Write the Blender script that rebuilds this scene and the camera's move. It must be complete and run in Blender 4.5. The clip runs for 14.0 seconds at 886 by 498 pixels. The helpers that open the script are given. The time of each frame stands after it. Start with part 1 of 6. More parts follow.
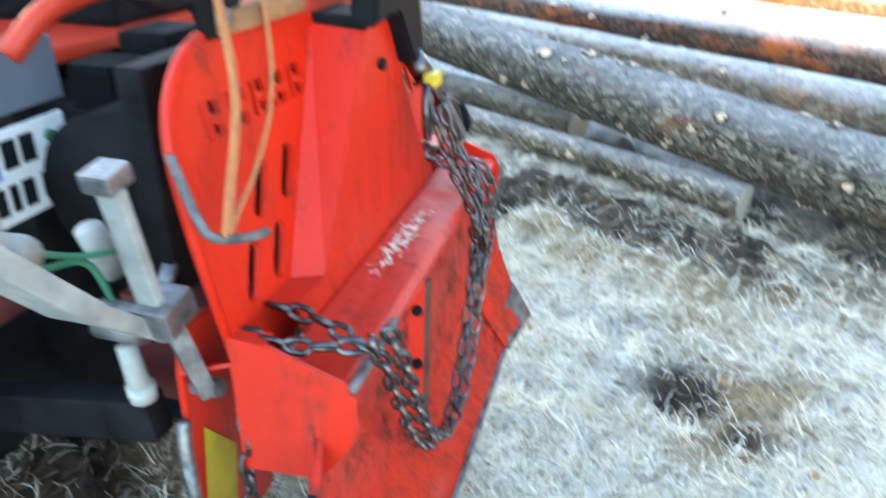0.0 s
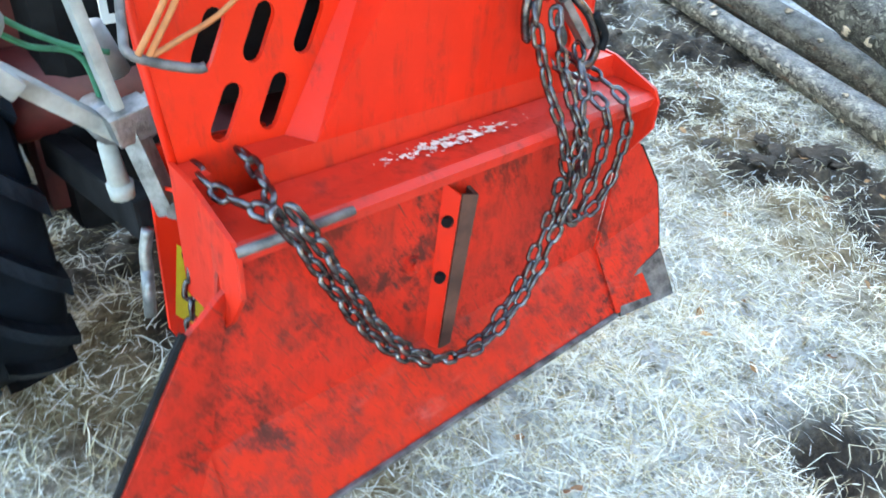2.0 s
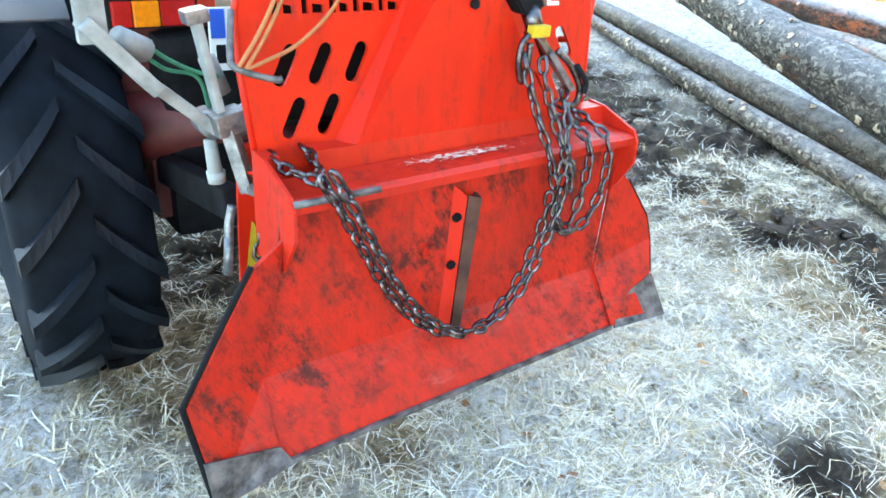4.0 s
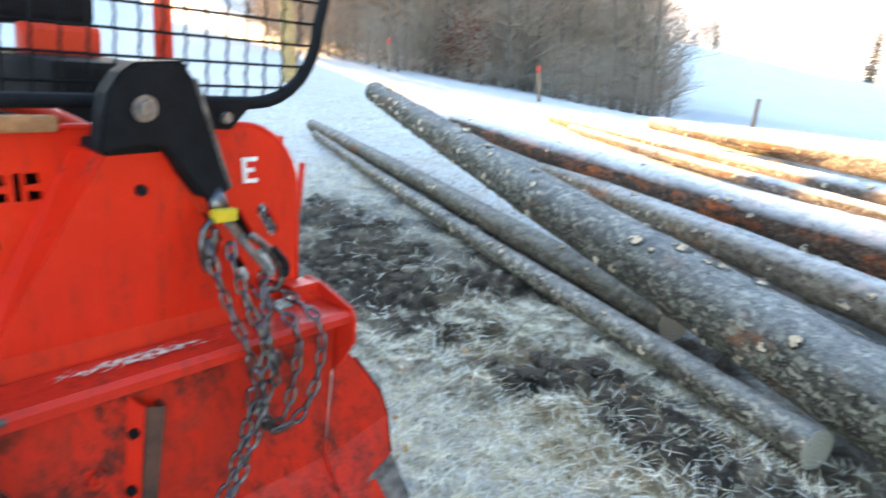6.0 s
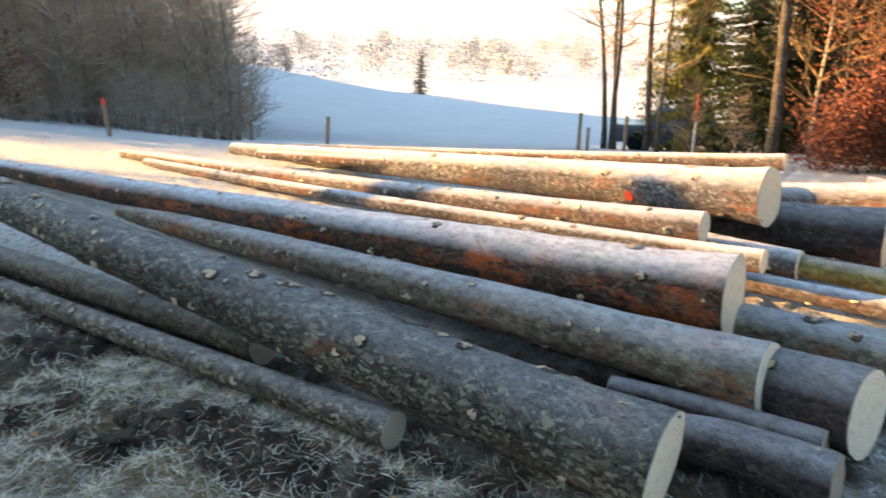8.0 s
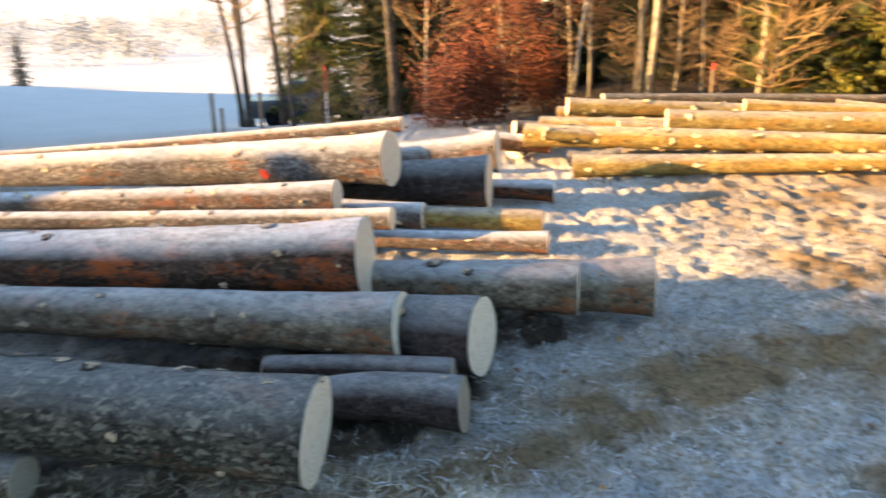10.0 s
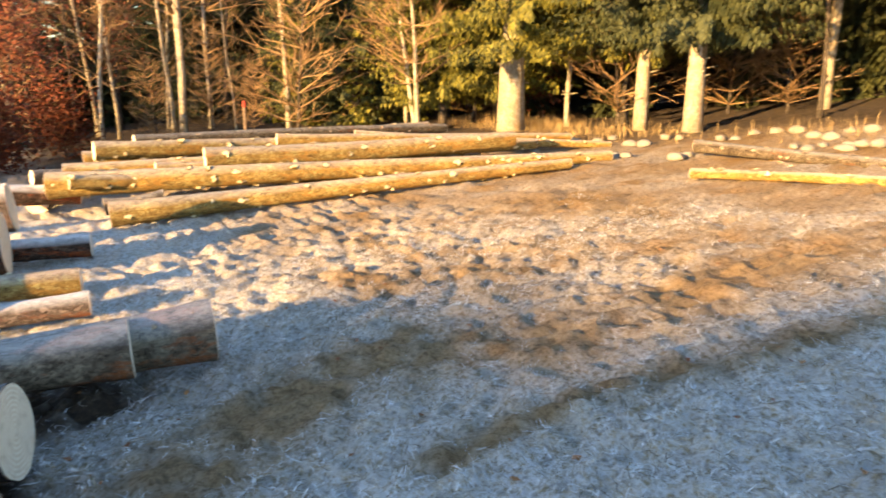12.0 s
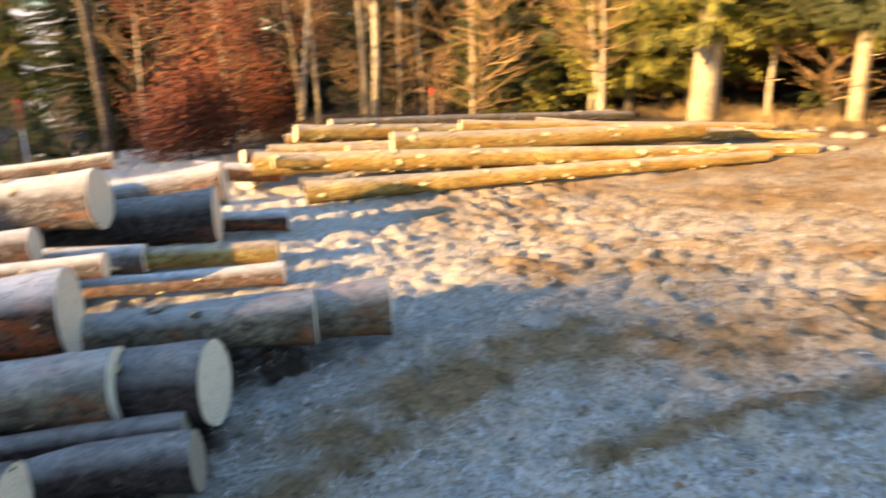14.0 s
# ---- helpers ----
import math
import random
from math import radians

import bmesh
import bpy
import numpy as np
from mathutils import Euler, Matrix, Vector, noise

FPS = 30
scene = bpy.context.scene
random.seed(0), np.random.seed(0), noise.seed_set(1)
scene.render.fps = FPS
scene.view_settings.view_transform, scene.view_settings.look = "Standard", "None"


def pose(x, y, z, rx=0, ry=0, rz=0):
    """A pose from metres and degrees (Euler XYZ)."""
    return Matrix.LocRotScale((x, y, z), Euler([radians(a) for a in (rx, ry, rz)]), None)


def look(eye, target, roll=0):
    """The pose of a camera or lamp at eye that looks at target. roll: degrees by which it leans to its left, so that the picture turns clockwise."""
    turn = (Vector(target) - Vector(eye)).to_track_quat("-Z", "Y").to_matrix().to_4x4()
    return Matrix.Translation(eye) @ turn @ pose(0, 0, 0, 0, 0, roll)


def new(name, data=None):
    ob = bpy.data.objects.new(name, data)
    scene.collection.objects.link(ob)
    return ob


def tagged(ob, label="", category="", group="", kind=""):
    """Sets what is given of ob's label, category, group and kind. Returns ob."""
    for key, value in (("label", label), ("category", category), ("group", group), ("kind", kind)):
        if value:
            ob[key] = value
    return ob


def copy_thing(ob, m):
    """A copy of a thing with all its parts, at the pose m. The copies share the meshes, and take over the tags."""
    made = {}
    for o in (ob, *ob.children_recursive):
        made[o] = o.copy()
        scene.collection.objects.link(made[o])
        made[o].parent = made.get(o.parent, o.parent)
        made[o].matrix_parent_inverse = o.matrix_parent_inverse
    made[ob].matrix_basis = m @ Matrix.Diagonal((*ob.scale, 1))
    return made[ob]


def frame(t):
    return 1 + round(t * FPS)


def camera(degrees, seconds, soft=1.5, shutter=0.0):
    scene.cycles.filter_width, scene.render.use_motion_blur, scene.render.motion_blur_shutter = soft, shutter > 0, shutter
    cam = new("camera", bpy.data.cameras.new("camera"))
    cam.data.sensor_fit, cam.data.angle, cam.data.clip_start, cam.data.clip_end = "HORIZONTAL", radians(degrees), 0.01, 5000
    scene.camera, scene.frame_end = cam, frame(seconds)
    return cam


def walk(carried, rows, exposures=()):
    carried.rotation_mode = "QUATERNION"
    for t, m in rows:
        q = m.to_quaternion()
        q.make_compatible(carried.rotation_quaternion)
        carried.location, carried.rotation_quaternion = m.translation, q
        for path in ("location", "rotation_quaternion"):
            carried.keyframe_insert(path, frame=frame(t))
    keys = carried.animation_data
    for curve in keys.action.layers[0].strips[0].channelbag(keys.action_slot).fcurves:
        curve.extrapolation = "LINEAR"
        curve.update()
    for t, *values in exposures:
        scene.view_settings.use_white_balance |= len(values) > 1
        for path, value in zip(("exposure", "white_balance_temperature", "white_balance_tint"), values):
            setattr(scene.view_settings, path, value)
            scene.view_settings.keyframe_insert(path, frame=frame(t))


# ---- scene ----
cam = camera(63.9, 14.0, soft=1.6, shutter=0.5)
PATH = [
    (0, (0.475, 0.087, 1.499), (1.770, 1.194, 0.451), 0.3),
    (0.3, (0.564, 0.103, 1.480), (1.848, 1.082, 0.300), 0.9),
    (0.5, (0.628, 0.087, 1.459), (1.920, 1.075, 0.296), 2.0),
    (0.8, (0.734, 0.099, 1.463), (1.970, 1.146, 0.291), 4.0),
    (1, (0.775, 0.117, 1.467), (1.924, 1.224, 0.261), 3.9),
    (1.3, (0.820, 0.106, 1.460), (1.831, 1.331, 0.244), 4.7),
    (1.5, (0.850, 0.069, 1.461), (1.680, 1.439, 0.264), 2.6),
    (2, (1.003, -0.131, 1.423), (1.475, 1.356, 0.171), 1.8),
    (2.1, (1.017, -0.167, 1.432), (1.471, 1.347, 0.207), 1.9),
    (2.5, (1.014, -0.293, 1.445), (1.412, 1.262, 0.252), 2.8),
    (2.7, (0.979, -0.353, 1.440), (1.400, 1.216, 0.274), 2.4),
    (4.8, (1.094, -0.665, 1.419), (1.381, 1.071, 0.469), -0.5),
    (5, (1.124, -0.672, 1.428), (1.419, 1.066, 0.483), -0.4),
    (5.5, (1.174, -0.581, 1.448), (1.691, 1.143, 0.576), 1.8),
    (6, (1.305, -0.482, 1.477), (2.179, 1.196, 0.829), 2.8),
    (6.5, (1.379, -0.527, 1.502), (2.428, 1.051, 0.861), 1.3),
    (7, (1.420, -0.581, 1.496), (2.787, 0.758, 0.915), 2.2),
    (7.2, (1.418, -0.593, 1.516), (2.868, 0.667, 0.958), 2.7),
    (9.3, (1.464, -0.766, 1.564), (3.296, -0.225, 0.974), -1.3),
    (9.5, (1.453, -0.783, 1.571), (3.314, -0.33, 0.993), -1.2),
    (10, (1.472, -0.822, 1.572), (3.376, -0.715, 0.97), -0.6),
    (10.5, (1.481, -0.836, 1.575), (3.379, -1.046, 0.978), -0.7),
    (11, (1.565, -0.863, 1.542), (3.402, -1.406, 0.968), -0.9),
    (11.5, (1.542, -0.913, 1.567), (3.288, -1.734, 1.041), -1.0),
    (12, (1.551, -0.911, 1.563), (3.184, -1.947, 1.054), 0.0),
    (12.5, (1.519, -0.95, 1.562), (3.105, -2.064, 1.067), -0.6),
    (13, (1.534, -0.937, 1.558), (3.182, -1.949, 1.049), -1.0),
    (13.5, (1.533, -0.94, 1.563), (3.262, -1.807, 1.056), -1.8),
    (13.9, (1.55, -0.938, 1.561), (3.357, -1.615, 1.035), -1.0),
    (14, (1.543, -0.935, 1.557), (3.378, -1.52, 1.017), -0.7),
]
EXPOSURES = [(0.0, 4.25, 7500, 10), (0.5, 3.95, 7500, 10), (1.0, 3.97, 7600, 10), (1.5, 4.2, 7600, 10), (2.5, 4.45, 7650, 10), (5.0, 4.45, 7650, 10), (6.0, 3.72, 7550, 10), (7.0, 2.85, 7600, 10), (9.5, 2.36, 7150, 10), (11.0, 2.27, 6920, 10), (12.5, 2.14, 6880, 10), (14.0, 2.22, 6880, 10)]
walk(cam, [(t, look(eye, target, roll)) for t, eye, target, roll in PATH], EXPOSURES)

# ---- light ----
SUN_AZ, SUN_EL = radians(102.0), radians(12.0)
world = bpy.data.worlds.new("sky")
scene.world = world
world.use_nodes = True
wn = world.node_tree.nodes
sky = wn.new("ShaderNodeTexSky")
sky.sky_type, sky.sun_disc = "NISHITA", False
sky.sun_elevation, sky.sun_rotation = SUN_EL, radians(90.0) - SUN_AZ
sky.air_density, sky.dust_density, sky.ozone_density = 1.0, 0.5, 2.0
wn["Background"].inputs["Strength"].default_value = 0.112
world.node_tree.links.new(sky.outputs["Color"], wn["Background"].inputs["Color"])
sun = new("sun", bpy.data.lights.new("sun", "SUN"))
sun.data.energy, sun.data.angle, sun.data.color = 5.0, radians(0.6), (1.0, 0.59, 0.225)
toward = Vector((math.cos(SUN_AZ) * math.cos(SUN_EL), math.sin(SUN_AZ) * math.cos(SUN_EL), math.sin(SUN_EL)))
sun.matrix_world = Matrix.Translation((0, 0, 30)) @ toward.to_track_quat("Z", "Y").to_matrix().to_4x4()


# ---- materials ----
class Nodes:
    """Short hand for a node material."""

    def __init__(self, name, rough=0.8, metal=0.0):
        self.mat = bpy.data.materials.new(name)
        self.mat.use_nodes = True
        self.t = self.mat.node_tree
        self.bsdf = self.t.nodes["Principled BSDF"]
        self.bsdf.inputs["Roughness"].default_value = rough
        self.bsdf.inputs["Metallic"].default_value = metal
        self.co = self.t.nodes.new("ShaderNodeTexCoord").outputs["Object"]

    def plug(self, value, socket):
        if isinstance(value, bpy.types.NodeSocket):
            self.t.links.new(value, socket)
        elif isinstance(value, tuple) and len(value) == 3 and socket.type == "RGBA":
            socket.default_value = (*value, 1)
        else:
            socket.default_value = value

    def mapped(self, scale=(1, 1, 1), src=None):
        n = self.t.nodes.new("ShaderNodeMapping")
        self.plug(src or self.co, n.inputs["Vector"])
        n.inputs["Scale"].default_value = scale
        return n.outputs["Vector"]

    def turned(self):
        n = self.t.nodes.new("ShaderNodeMapping")
        self.plug(self.co, n.inputs["Vector"])
        n.inputs["Rotation"].default_value = (0, 0.5, 0)
        return n.outputs["Vector"]

    def noise(self, scale, detail=4.0, rough=0.6, at=None, dist=0.0):
        n = self.t.nodes.new("ShaderNodeTexNoise")
        self.plug(at or self.co, n.inputs["Vector"])
        n.inputs["Scale"].default_value, n.inputs["Detail"].default_value = scale, detail
        n.inputs["Roughness"].default_value, n.inputs["Distortion"].default_value = rough, dist
        return n.outputs["Fac"]

    def voronoi(self, scale, at=None, feature="F1", out="Distance"):
        n = self.t.nodes.new("ShaderNodeTexVoronoi")
        n.feature = feature
        self.plug(at or self.co, n.inputs["Vector"])
        n.inputs["Scale"].default_value = scale
        return n.outputs[out]

    def ramp(self, fac, *stops):
        n = self.t.nodes.new("ShaderNodeValToRGB")
        self.plug(fac, n.inputs["Fac"])
        el = n.color_ramp.elements
        while len(el) < len(stops):
            el.new(0.5)
        for e, (p, c) in zip(el, stops):
            e.position = p
            e.color = (*c, 1) if isinstance(c, tuple) else (c, c, c, 1)
        return n.outputs["Color"]

    def mix(self, fac, a, b, kind="MIX"):
        n = self.t.nodes.new("ShaderNodeMix")
        n.data_type, n.blend_type = "RGBA", kind
        self.plug(fac, n.inputs[0])
        self.plug(a, n.inputs[6])
        self.plug(b, n.inputs[7])
        return n.outputs[2]

    def math(self, op, a, b=0.0):
        n = self.t.nodes.new("ShaderNodeMath")
        n.operation = op
        self.plug(a, n.inputs[0])
        self.plug(b, n.inputs[1])
        return n.outputs[0]

    def rand(self):
        return self.t.nodes.new("ShaderNodeObjectInfo").outputs["Random"]

    def island(self):
        return self.t.nodes.new("ShaderNodeNewGeometry").outputs["Random Per Island"]

    def up(self):
        n = self.t.nodes.new("ShaderNodeSeparateXYZ")
        self.plug(self.t.nodes.new("ShaderNodeNewGeometry").outputs["Normal"], n.inputs[0])
        return n.outputs["Z"]

    def axis(self, which, src=None):
        n = self.t.nodes.new("ShaderNodeSeparateXYZ")
        self.plug(src or self.co, n.inputs[0])
        return n.outputs[which]

    def bump(self, height, strength=0.5, dist=0.01):
        n = self.t.nodes.new("ShaderNodeBump")
        n.inputs["Strength"].default_value, n.inputs["Distance"].default_value = strength, dist
        self.plug(height, n.inputs["Height"])
        self.t.links.new(n.outputs["Normal"], self.bsdf.inputs["Normal"])

    def done(self, colour, rough=None, metal=None):
        self.plug(colour, self.bsdf.inputs["Base Color"])
        if rough is not None:
            self.plug(rough, self.bsdf.inputs["Roughness"])
        if metal is not None:
            self.plug(metal, self.bsdf.inputs["Metallic"])
        return self.mat


def plain(name, colour, rough=0.6, metal=0.0, vary=0.25, scale=14.0, bump=0.15):
    m = Nodes(name, rough, metal)
    f = m.noise(scale, 6)
    dark = tuple(c * (1 - vary) for c in colour)
    lite = tuple(min(1, c * (1 + vary)) for c in colour)
    m.bump(m.noise(scale * 6, 4), bump, 0.004)
    return m.done(m.ramp(f, (0.3, dark), (0.7, lite)))


def red_paint(name="red_paint", base=(0.66, 0.019, 0.005), dirt=0.5):
    m = Nodes(name, 0.36)
    m.bsdf.inputs["Specular IOR Level"].default_value = 0.30
    big = m.noise(3.0, 8, 0.65)
    fine = m.noise(26.0, 6, 0.7)
    streak = m.noise(9.0, 6, 0.7, m.mapped((3.0, 3.0, 0.5)))
    col = m.mix(m.ramp(big, (0.3, 0.0), (0.7, 1.0)), tuple(c * 0.82 for c in base), base)
    col = m.mix(m.ramp(fine, (0.55, 0.0), (0.75, 0.35)), col, tuple(min(1.0, c * 1.12 + 0.018) for c in base))
    grime = m.math("MULTIPLY", m.ramp(streak, (0.60 - 0.14 * dirt, 0.0), (0.78, 1.0)), m.ramp(fine, (0.38, 0.0), (0.62, 1.0)))
    col = m.mix(grime, col, (0.075, 0.022, 0.014))
    if dirt > 1:
        cloud = m.ramp(m.noise(2.8, 5, 0.6), (0.36, 0.25), (0.58, 1.0))
        blot = m.math("MULTIPLY", m.ramp(m.noise(17.0, 10, 0.8, m.mapped((1.0, 1.0, 0.55), m.turned())), (0.49, 0.0), (0.60, 0.92)), cloud)
        col = m.mix(blot, col, (0.045, 0.014, 0.010))
        scratch = m.math("MULTIPLY", m.ramp(m.noise(36.0, 5, 0.7, m.mapped((3.4, 1.0, 0.30), m.turned())), (0.56, 0.0), (0.66, 0.85)), cloud)
        col = m.mix(scratch, col, (0.085, 0.026, 0.020))
        rub = m.math("MULTIPLY", m.ramp(m.noise(9.0, 8, 0.75, m.mapped((0.6, 1.0, 2.0))), (0.55, 0.0), (0.72, 0.6)), m.ramp(m.axis("Z"), (0.16, 1.0), (0.36, 0.12)))
        col = m.mix(rub, col, (0.52, 0.13, 0.11))
        grime = m.math("MAXIMUM", grime, blot)
    m.bump(fine, 0.08, 0.003)
    return m.done(col, m.mix(grime, (0.40,) * 3, (0.8,) * 3))


def bark(name, grey=(0.20, 0.20, 0.18), dark=(0.055, 0.042, 0.033), red=(0.30, 0.10, 0.035), red_amount=0.5, frost=0.5, flaky=0.6, fleck=0.85):
    """Spruce bark: scales of varied tone, rusty torn patches, rime on upturned faces."""
    m = Nodes(name, 0.92)
    m.bsdf.inputs["Specular IOR Level"].default_value = 0.2
    long = m.mapped((1.0, 1.0, 0.6))
    warp = m.t.nodes.new("ShaderNodeVectorMath")
    warp.operation = "ADD"
    m.plug(long, warp.inputs[0])
    nz = m.t.nodes.new("ShaderNodeTexNoise")
    m.plug(m.co, nz.inputs["Vector"])
    nz.inputs["Scale"].default_value = 16.0
    nz.inputs["Detail"].default_value = 5.0
    sc = m.t.nodes.new("ShaderNodeVectorMath")
    sc.operation = "SCALE"
    m.plug(nz.outputs["Color"], sc.inputs[0])
    sc.inputs["Scale"].default_value = 0.10
    m.plug(sc.outputs[0], warp.inputs[1])
    at = warp.outputs[0]
    flakes = m.voronoi(52.0, at)
    tint = m.axis("X", m.voronoi(52.0, at, out="Color"))
    n1 = m.noise(2.2, 6, 0.65)
    n2 = m.noise(20.0, 9, 0.75, long)
    n3 = m.noise(130.0, 5, 0.75)
    pale = tuple(min(0.75, c * 3.4) for c in grey)
    col = m.mix(m.ramp(n2, (0.42, 0.0), (0.56, 1.0)), dark, grey)
    scale_col = m.ramp(tint, (0.08, tuple(c * 0.8 for c in dark)), (0.36, tuple(c * 0.70 for c in grey)), (0.72, tuple(c * 1.35 for c in grey)), (0.90, pale))
    col = m.mix(flaky, col, scale_col)
    col = m.mix(m.ramp(flakes, (0.5, 0.0), (0.8, 0.8 * flaky)), col, tuple(c * 0.7 for c in dark))
    patch = m.noise(3.0, 8, 0.74, m.mapped((1.6, 1.6, 0.55)))
    rr = m.math("MULTIPLY", m.ramp(patch, (0.62 - 0.13 * red_amount, 0.0), (0.68 - 0.10 * red_amount, 1.0)), m.ramp(n2, (0.42, 0.0), (0.52, 1.0)))
    col = m.mix(m.math("MULTIPLY", rr, min(1.0, 0.35 + red_amount)), col, m.ramp(n3, (0.35, tuple(c * 0.55 for c in red)), (0.65, red)))
    col = m.mix(m.ramp(n3, (0.57, 0.0), (0.65, fleck)), col, pale)
    col = m.mix(m.ramp(n1, (0.36, 0.55), (0.56, 0.0)), col, tuple(c * 0.8 for c in dark))
    fr = m.math("MULTIPLY", m.ramp(m.up(), (0.30, 0.0), (0.92, 1.0)), m.ramp(m.mix(0.5, n3, n2), (0.34, 0.10 * frost), (0.56, frost)))
    col = m.mix(fr, col, (0.76, 0.79, 0.83))
    m.bump(m.mix(0.3, m.mix(0.5, n2, tint), n3), 1.0, 0.018)
    return m.done(col)


def cut_wood(name="cut_wood", tone=1.0):
    m = Nodes(name, 0.75)
    ln = m.t.nodes.new("ShaderNodeVectorMath")
    ln.operation = "LENGTH"
    m.plug(m.mapped((1, 1, 0)), ln.inputs[0])
    wob = m.math("ADD", m.math("MULTIPLY", ln.outputs["Value"], 300.0), m.math("MULTIPLY", m.noise(7.0, 4), 10.0))
    ring = m.math("SINE", wob)
    col = m.mix(m.ramp(m.math("ADD", m.math("MULTIPLY", ring, 0.5), 0.5), (0.2, 0.0), (0.9, 1.0)), tuple(c * tone for c in (0.80, 0.66, 0.50)), tuple(c * tone for c in (0.90, 0.80, 0.66)))
    col = m.mix(m.ramp(m.noise(18.0, 6), (0.5, 0.0), (0.75, 0.5)), col, (0.40, 0.27, 0.14))
    m.bump(m.noise(60.0, 4), 0.3, 0.003)
    return m.done(col)


def ground_stuff():
    m = Nodes("frosted_meadow", 0.95)
    big = m.noise(0.55, 6, 0.6)
    mid = m.noise(2.6, 8, 0.7)
    fine = m.noise(34.0, 8, 0.75)
    fibre = m.noise(60.0, 5, 0.7, m.mapped((1.0, 0.22, 1.0)), 1.5)
    straw = m.mix(m.ramp(fibre, (0.35, 0.0), (0.65, 1.0)), (0.24, 0.18, 0.10), (0.70, 0.58, 0.37))
    green = m.mix(fine, (0.05, 0.06, 0.02), (0.16, 0.17, 0.08))
    col = m.mix(m.ramp(mid, (0.46, 0.0), (0.66, 0.6)), straw, green)
    frost = m.math("MULTIPLY", m.ramp(mid, (0.30, 0.50), (0.56, 1.0)), m.ramp(fine, (0.38, 0.05), (0.54, 0.97)))
    thaw = m.t.nodes.new("ShaderNodeAttribute")
    thaw.attribute_name = "thaw"
    frost = m.math("MULTIPLY", frost, m.math("SUBTRACT", 1.0, m.math("MULTIPLY", thaw.outputs["Fac"], 0.93)))
    col = m.mix(m.math("MULTIPLY", thaw.outputs["Fac"], m.ramp(mid, (0.3, 0.55), (0.6, 1.0))), col, m.mix(m.ramp(fine, (0.3, 0.0), (0.7, 1.0)), (0.11, 0.063, 0.023), (0.50, 0.31, 0.12)))
    col = m.mix(frost, col, (0.82, 0.85, 0.88))
    clump = m.noise(13.0, 7, 0.75)
    col = m.mix(m.ramp(clump, (0.37, 0.5), (0.47, 0.0)), col, (0.070, 0.052, 0.030))
    # soil mask: churned earth, plus shade painted dark below logs and tractor
    at = m.t.nodes.new("ShaderNodeAttribute")
    at.attribute_name = "soil"
    bare = m.math("MULTIPLY", at.outputs["Fac"], m.ramp(m.noise(6.0, 6), (0.28, 0.75), (0.50, 1.0)))
    col = m.mix(bare, col, m.ramp(m.noise(22.0, 8, 0.75), (0.34, (0.014, 0.009, 0.006)), (0.55, (0.065, 0.042, 0.024)), (0.75, (0.17, 0.115, 0.065))))
    # frost, plus the sunlit white of the distant meadow put into the colour
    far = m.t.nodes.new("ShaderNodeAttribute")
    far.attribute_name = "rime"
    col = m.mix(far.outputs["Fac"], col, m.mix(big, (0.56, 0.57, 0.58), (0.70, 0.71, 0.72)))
    m.bump(m.mix(0.5, m.mix(0.5, fine, fibre), clump), 1.0, 0.10)
    return m.done(col)


def blades_mat():
    m = Nodes("dry_frosted_grass", 0.9)
    r = m.island()
    col = m.ramp(r, (0.0, (0.34, 0.26, 0.14)), (0.18, (0.54, 0.43, 0.25)), (0.38, (0.70, 0.60, 0.42)), (0.58, (0.77, 0.70, 0.55)), (0.95, (0.86, 0.82, 0.75)), (1.0, (0.24, 0.22, 0.11)))
    return m.done(col)


def rimed_blades_mat():
    m = Nodes("rimed_grass", 0.9)
    col = m.ramp(m.island(), (0.0, (0.09, 0.075, 0.04)), (0.25, (0.36, 0.29, 0.17)), (0.45, (0.60, 0.60, 0.56)), (0.65, (0.76, 0.80, 0.85)), (0.95, (0.84, 0.89, 0.95)))
    return m.done(col)


def leaf_mat(name, a, b):
    m = Nodes(name, 0.75)
    return m.done(m.ramp(m.island(), (0.0, a), (1.0, b)))


RED = red_paint()
RED_BLADE = red_paint("scuffed_red_paint", (0.60, 0.019, 0.006), 1.25)
RED_BEAM = red_paint("rubbed_red_paint", (0.60, 0.024, 0.010), 0.75)
RED_TRACTOR = red_paint("tractor_red_paint", (0.62, 0.045, 0.02), 0.1)
RED_DARK = plain("dark_red_casting", (0.085, 0.009, 0.008), 0.6, 0.0, 0.4)
BARE = plain("worn_bare_steel", (0.12, 0.112, 0.110), 0.55, 0.4, 0.85, 26, 0.5)
STEEL = plain("dark_chain_steel", (0.115, 0.108, 0.112), 0.24, 1.0, 0.95, 45, 0.4)
ZINC = plain("zinc_plated_steel", (0.23, 0.235, 0.24), 0.42, 0.8, 0.55, 30, 0.4)
GREYPAINT = plain("pale_grey_paint", (0.25, 0.26, 0.25), 0.6, 0.0, 0.38, 16, 0.3)
BLACKPAINT = plain("black_paint", (0.008, 0.009, 0.011), 0.6, 0.0, 0.3, 20)
BLACKDIRT = plain("dirty_black_metal", (0.008, 0.008, 0.009), 0.7, 0.0, 0.6, 12)
RUBBER = plain("tyre_rubber", (0.0040, 0.0065, 0.0105), 0.62, 0.0, 0.6, 9, 0.3)
for dull in (RUBBER, BLACKPAINT, BLACKDIRT):
    dull.node_tree.nodes["Principled BSDF"].inputs["Specular IOR Level"].default_value = 0.09
YELLOW = plain("yellow_plastic", (0.52, 0.38, 0.02), 0.5, 0.0, 0.25, 12)
ORANGE_LENS = plain("orange_lens", (0.80, 0.22, 0.01), 0.2, 0.0, 0.15, 40)
RED_LENS = plain("red_lens", (0.45, 0.012, 0.01), 0.2, 0.0, 0.15, 40)
PLATE_WHITE = plain("plate_white", (0.75, 0.76, 0.75), 0.4, 0.0, 0.08)
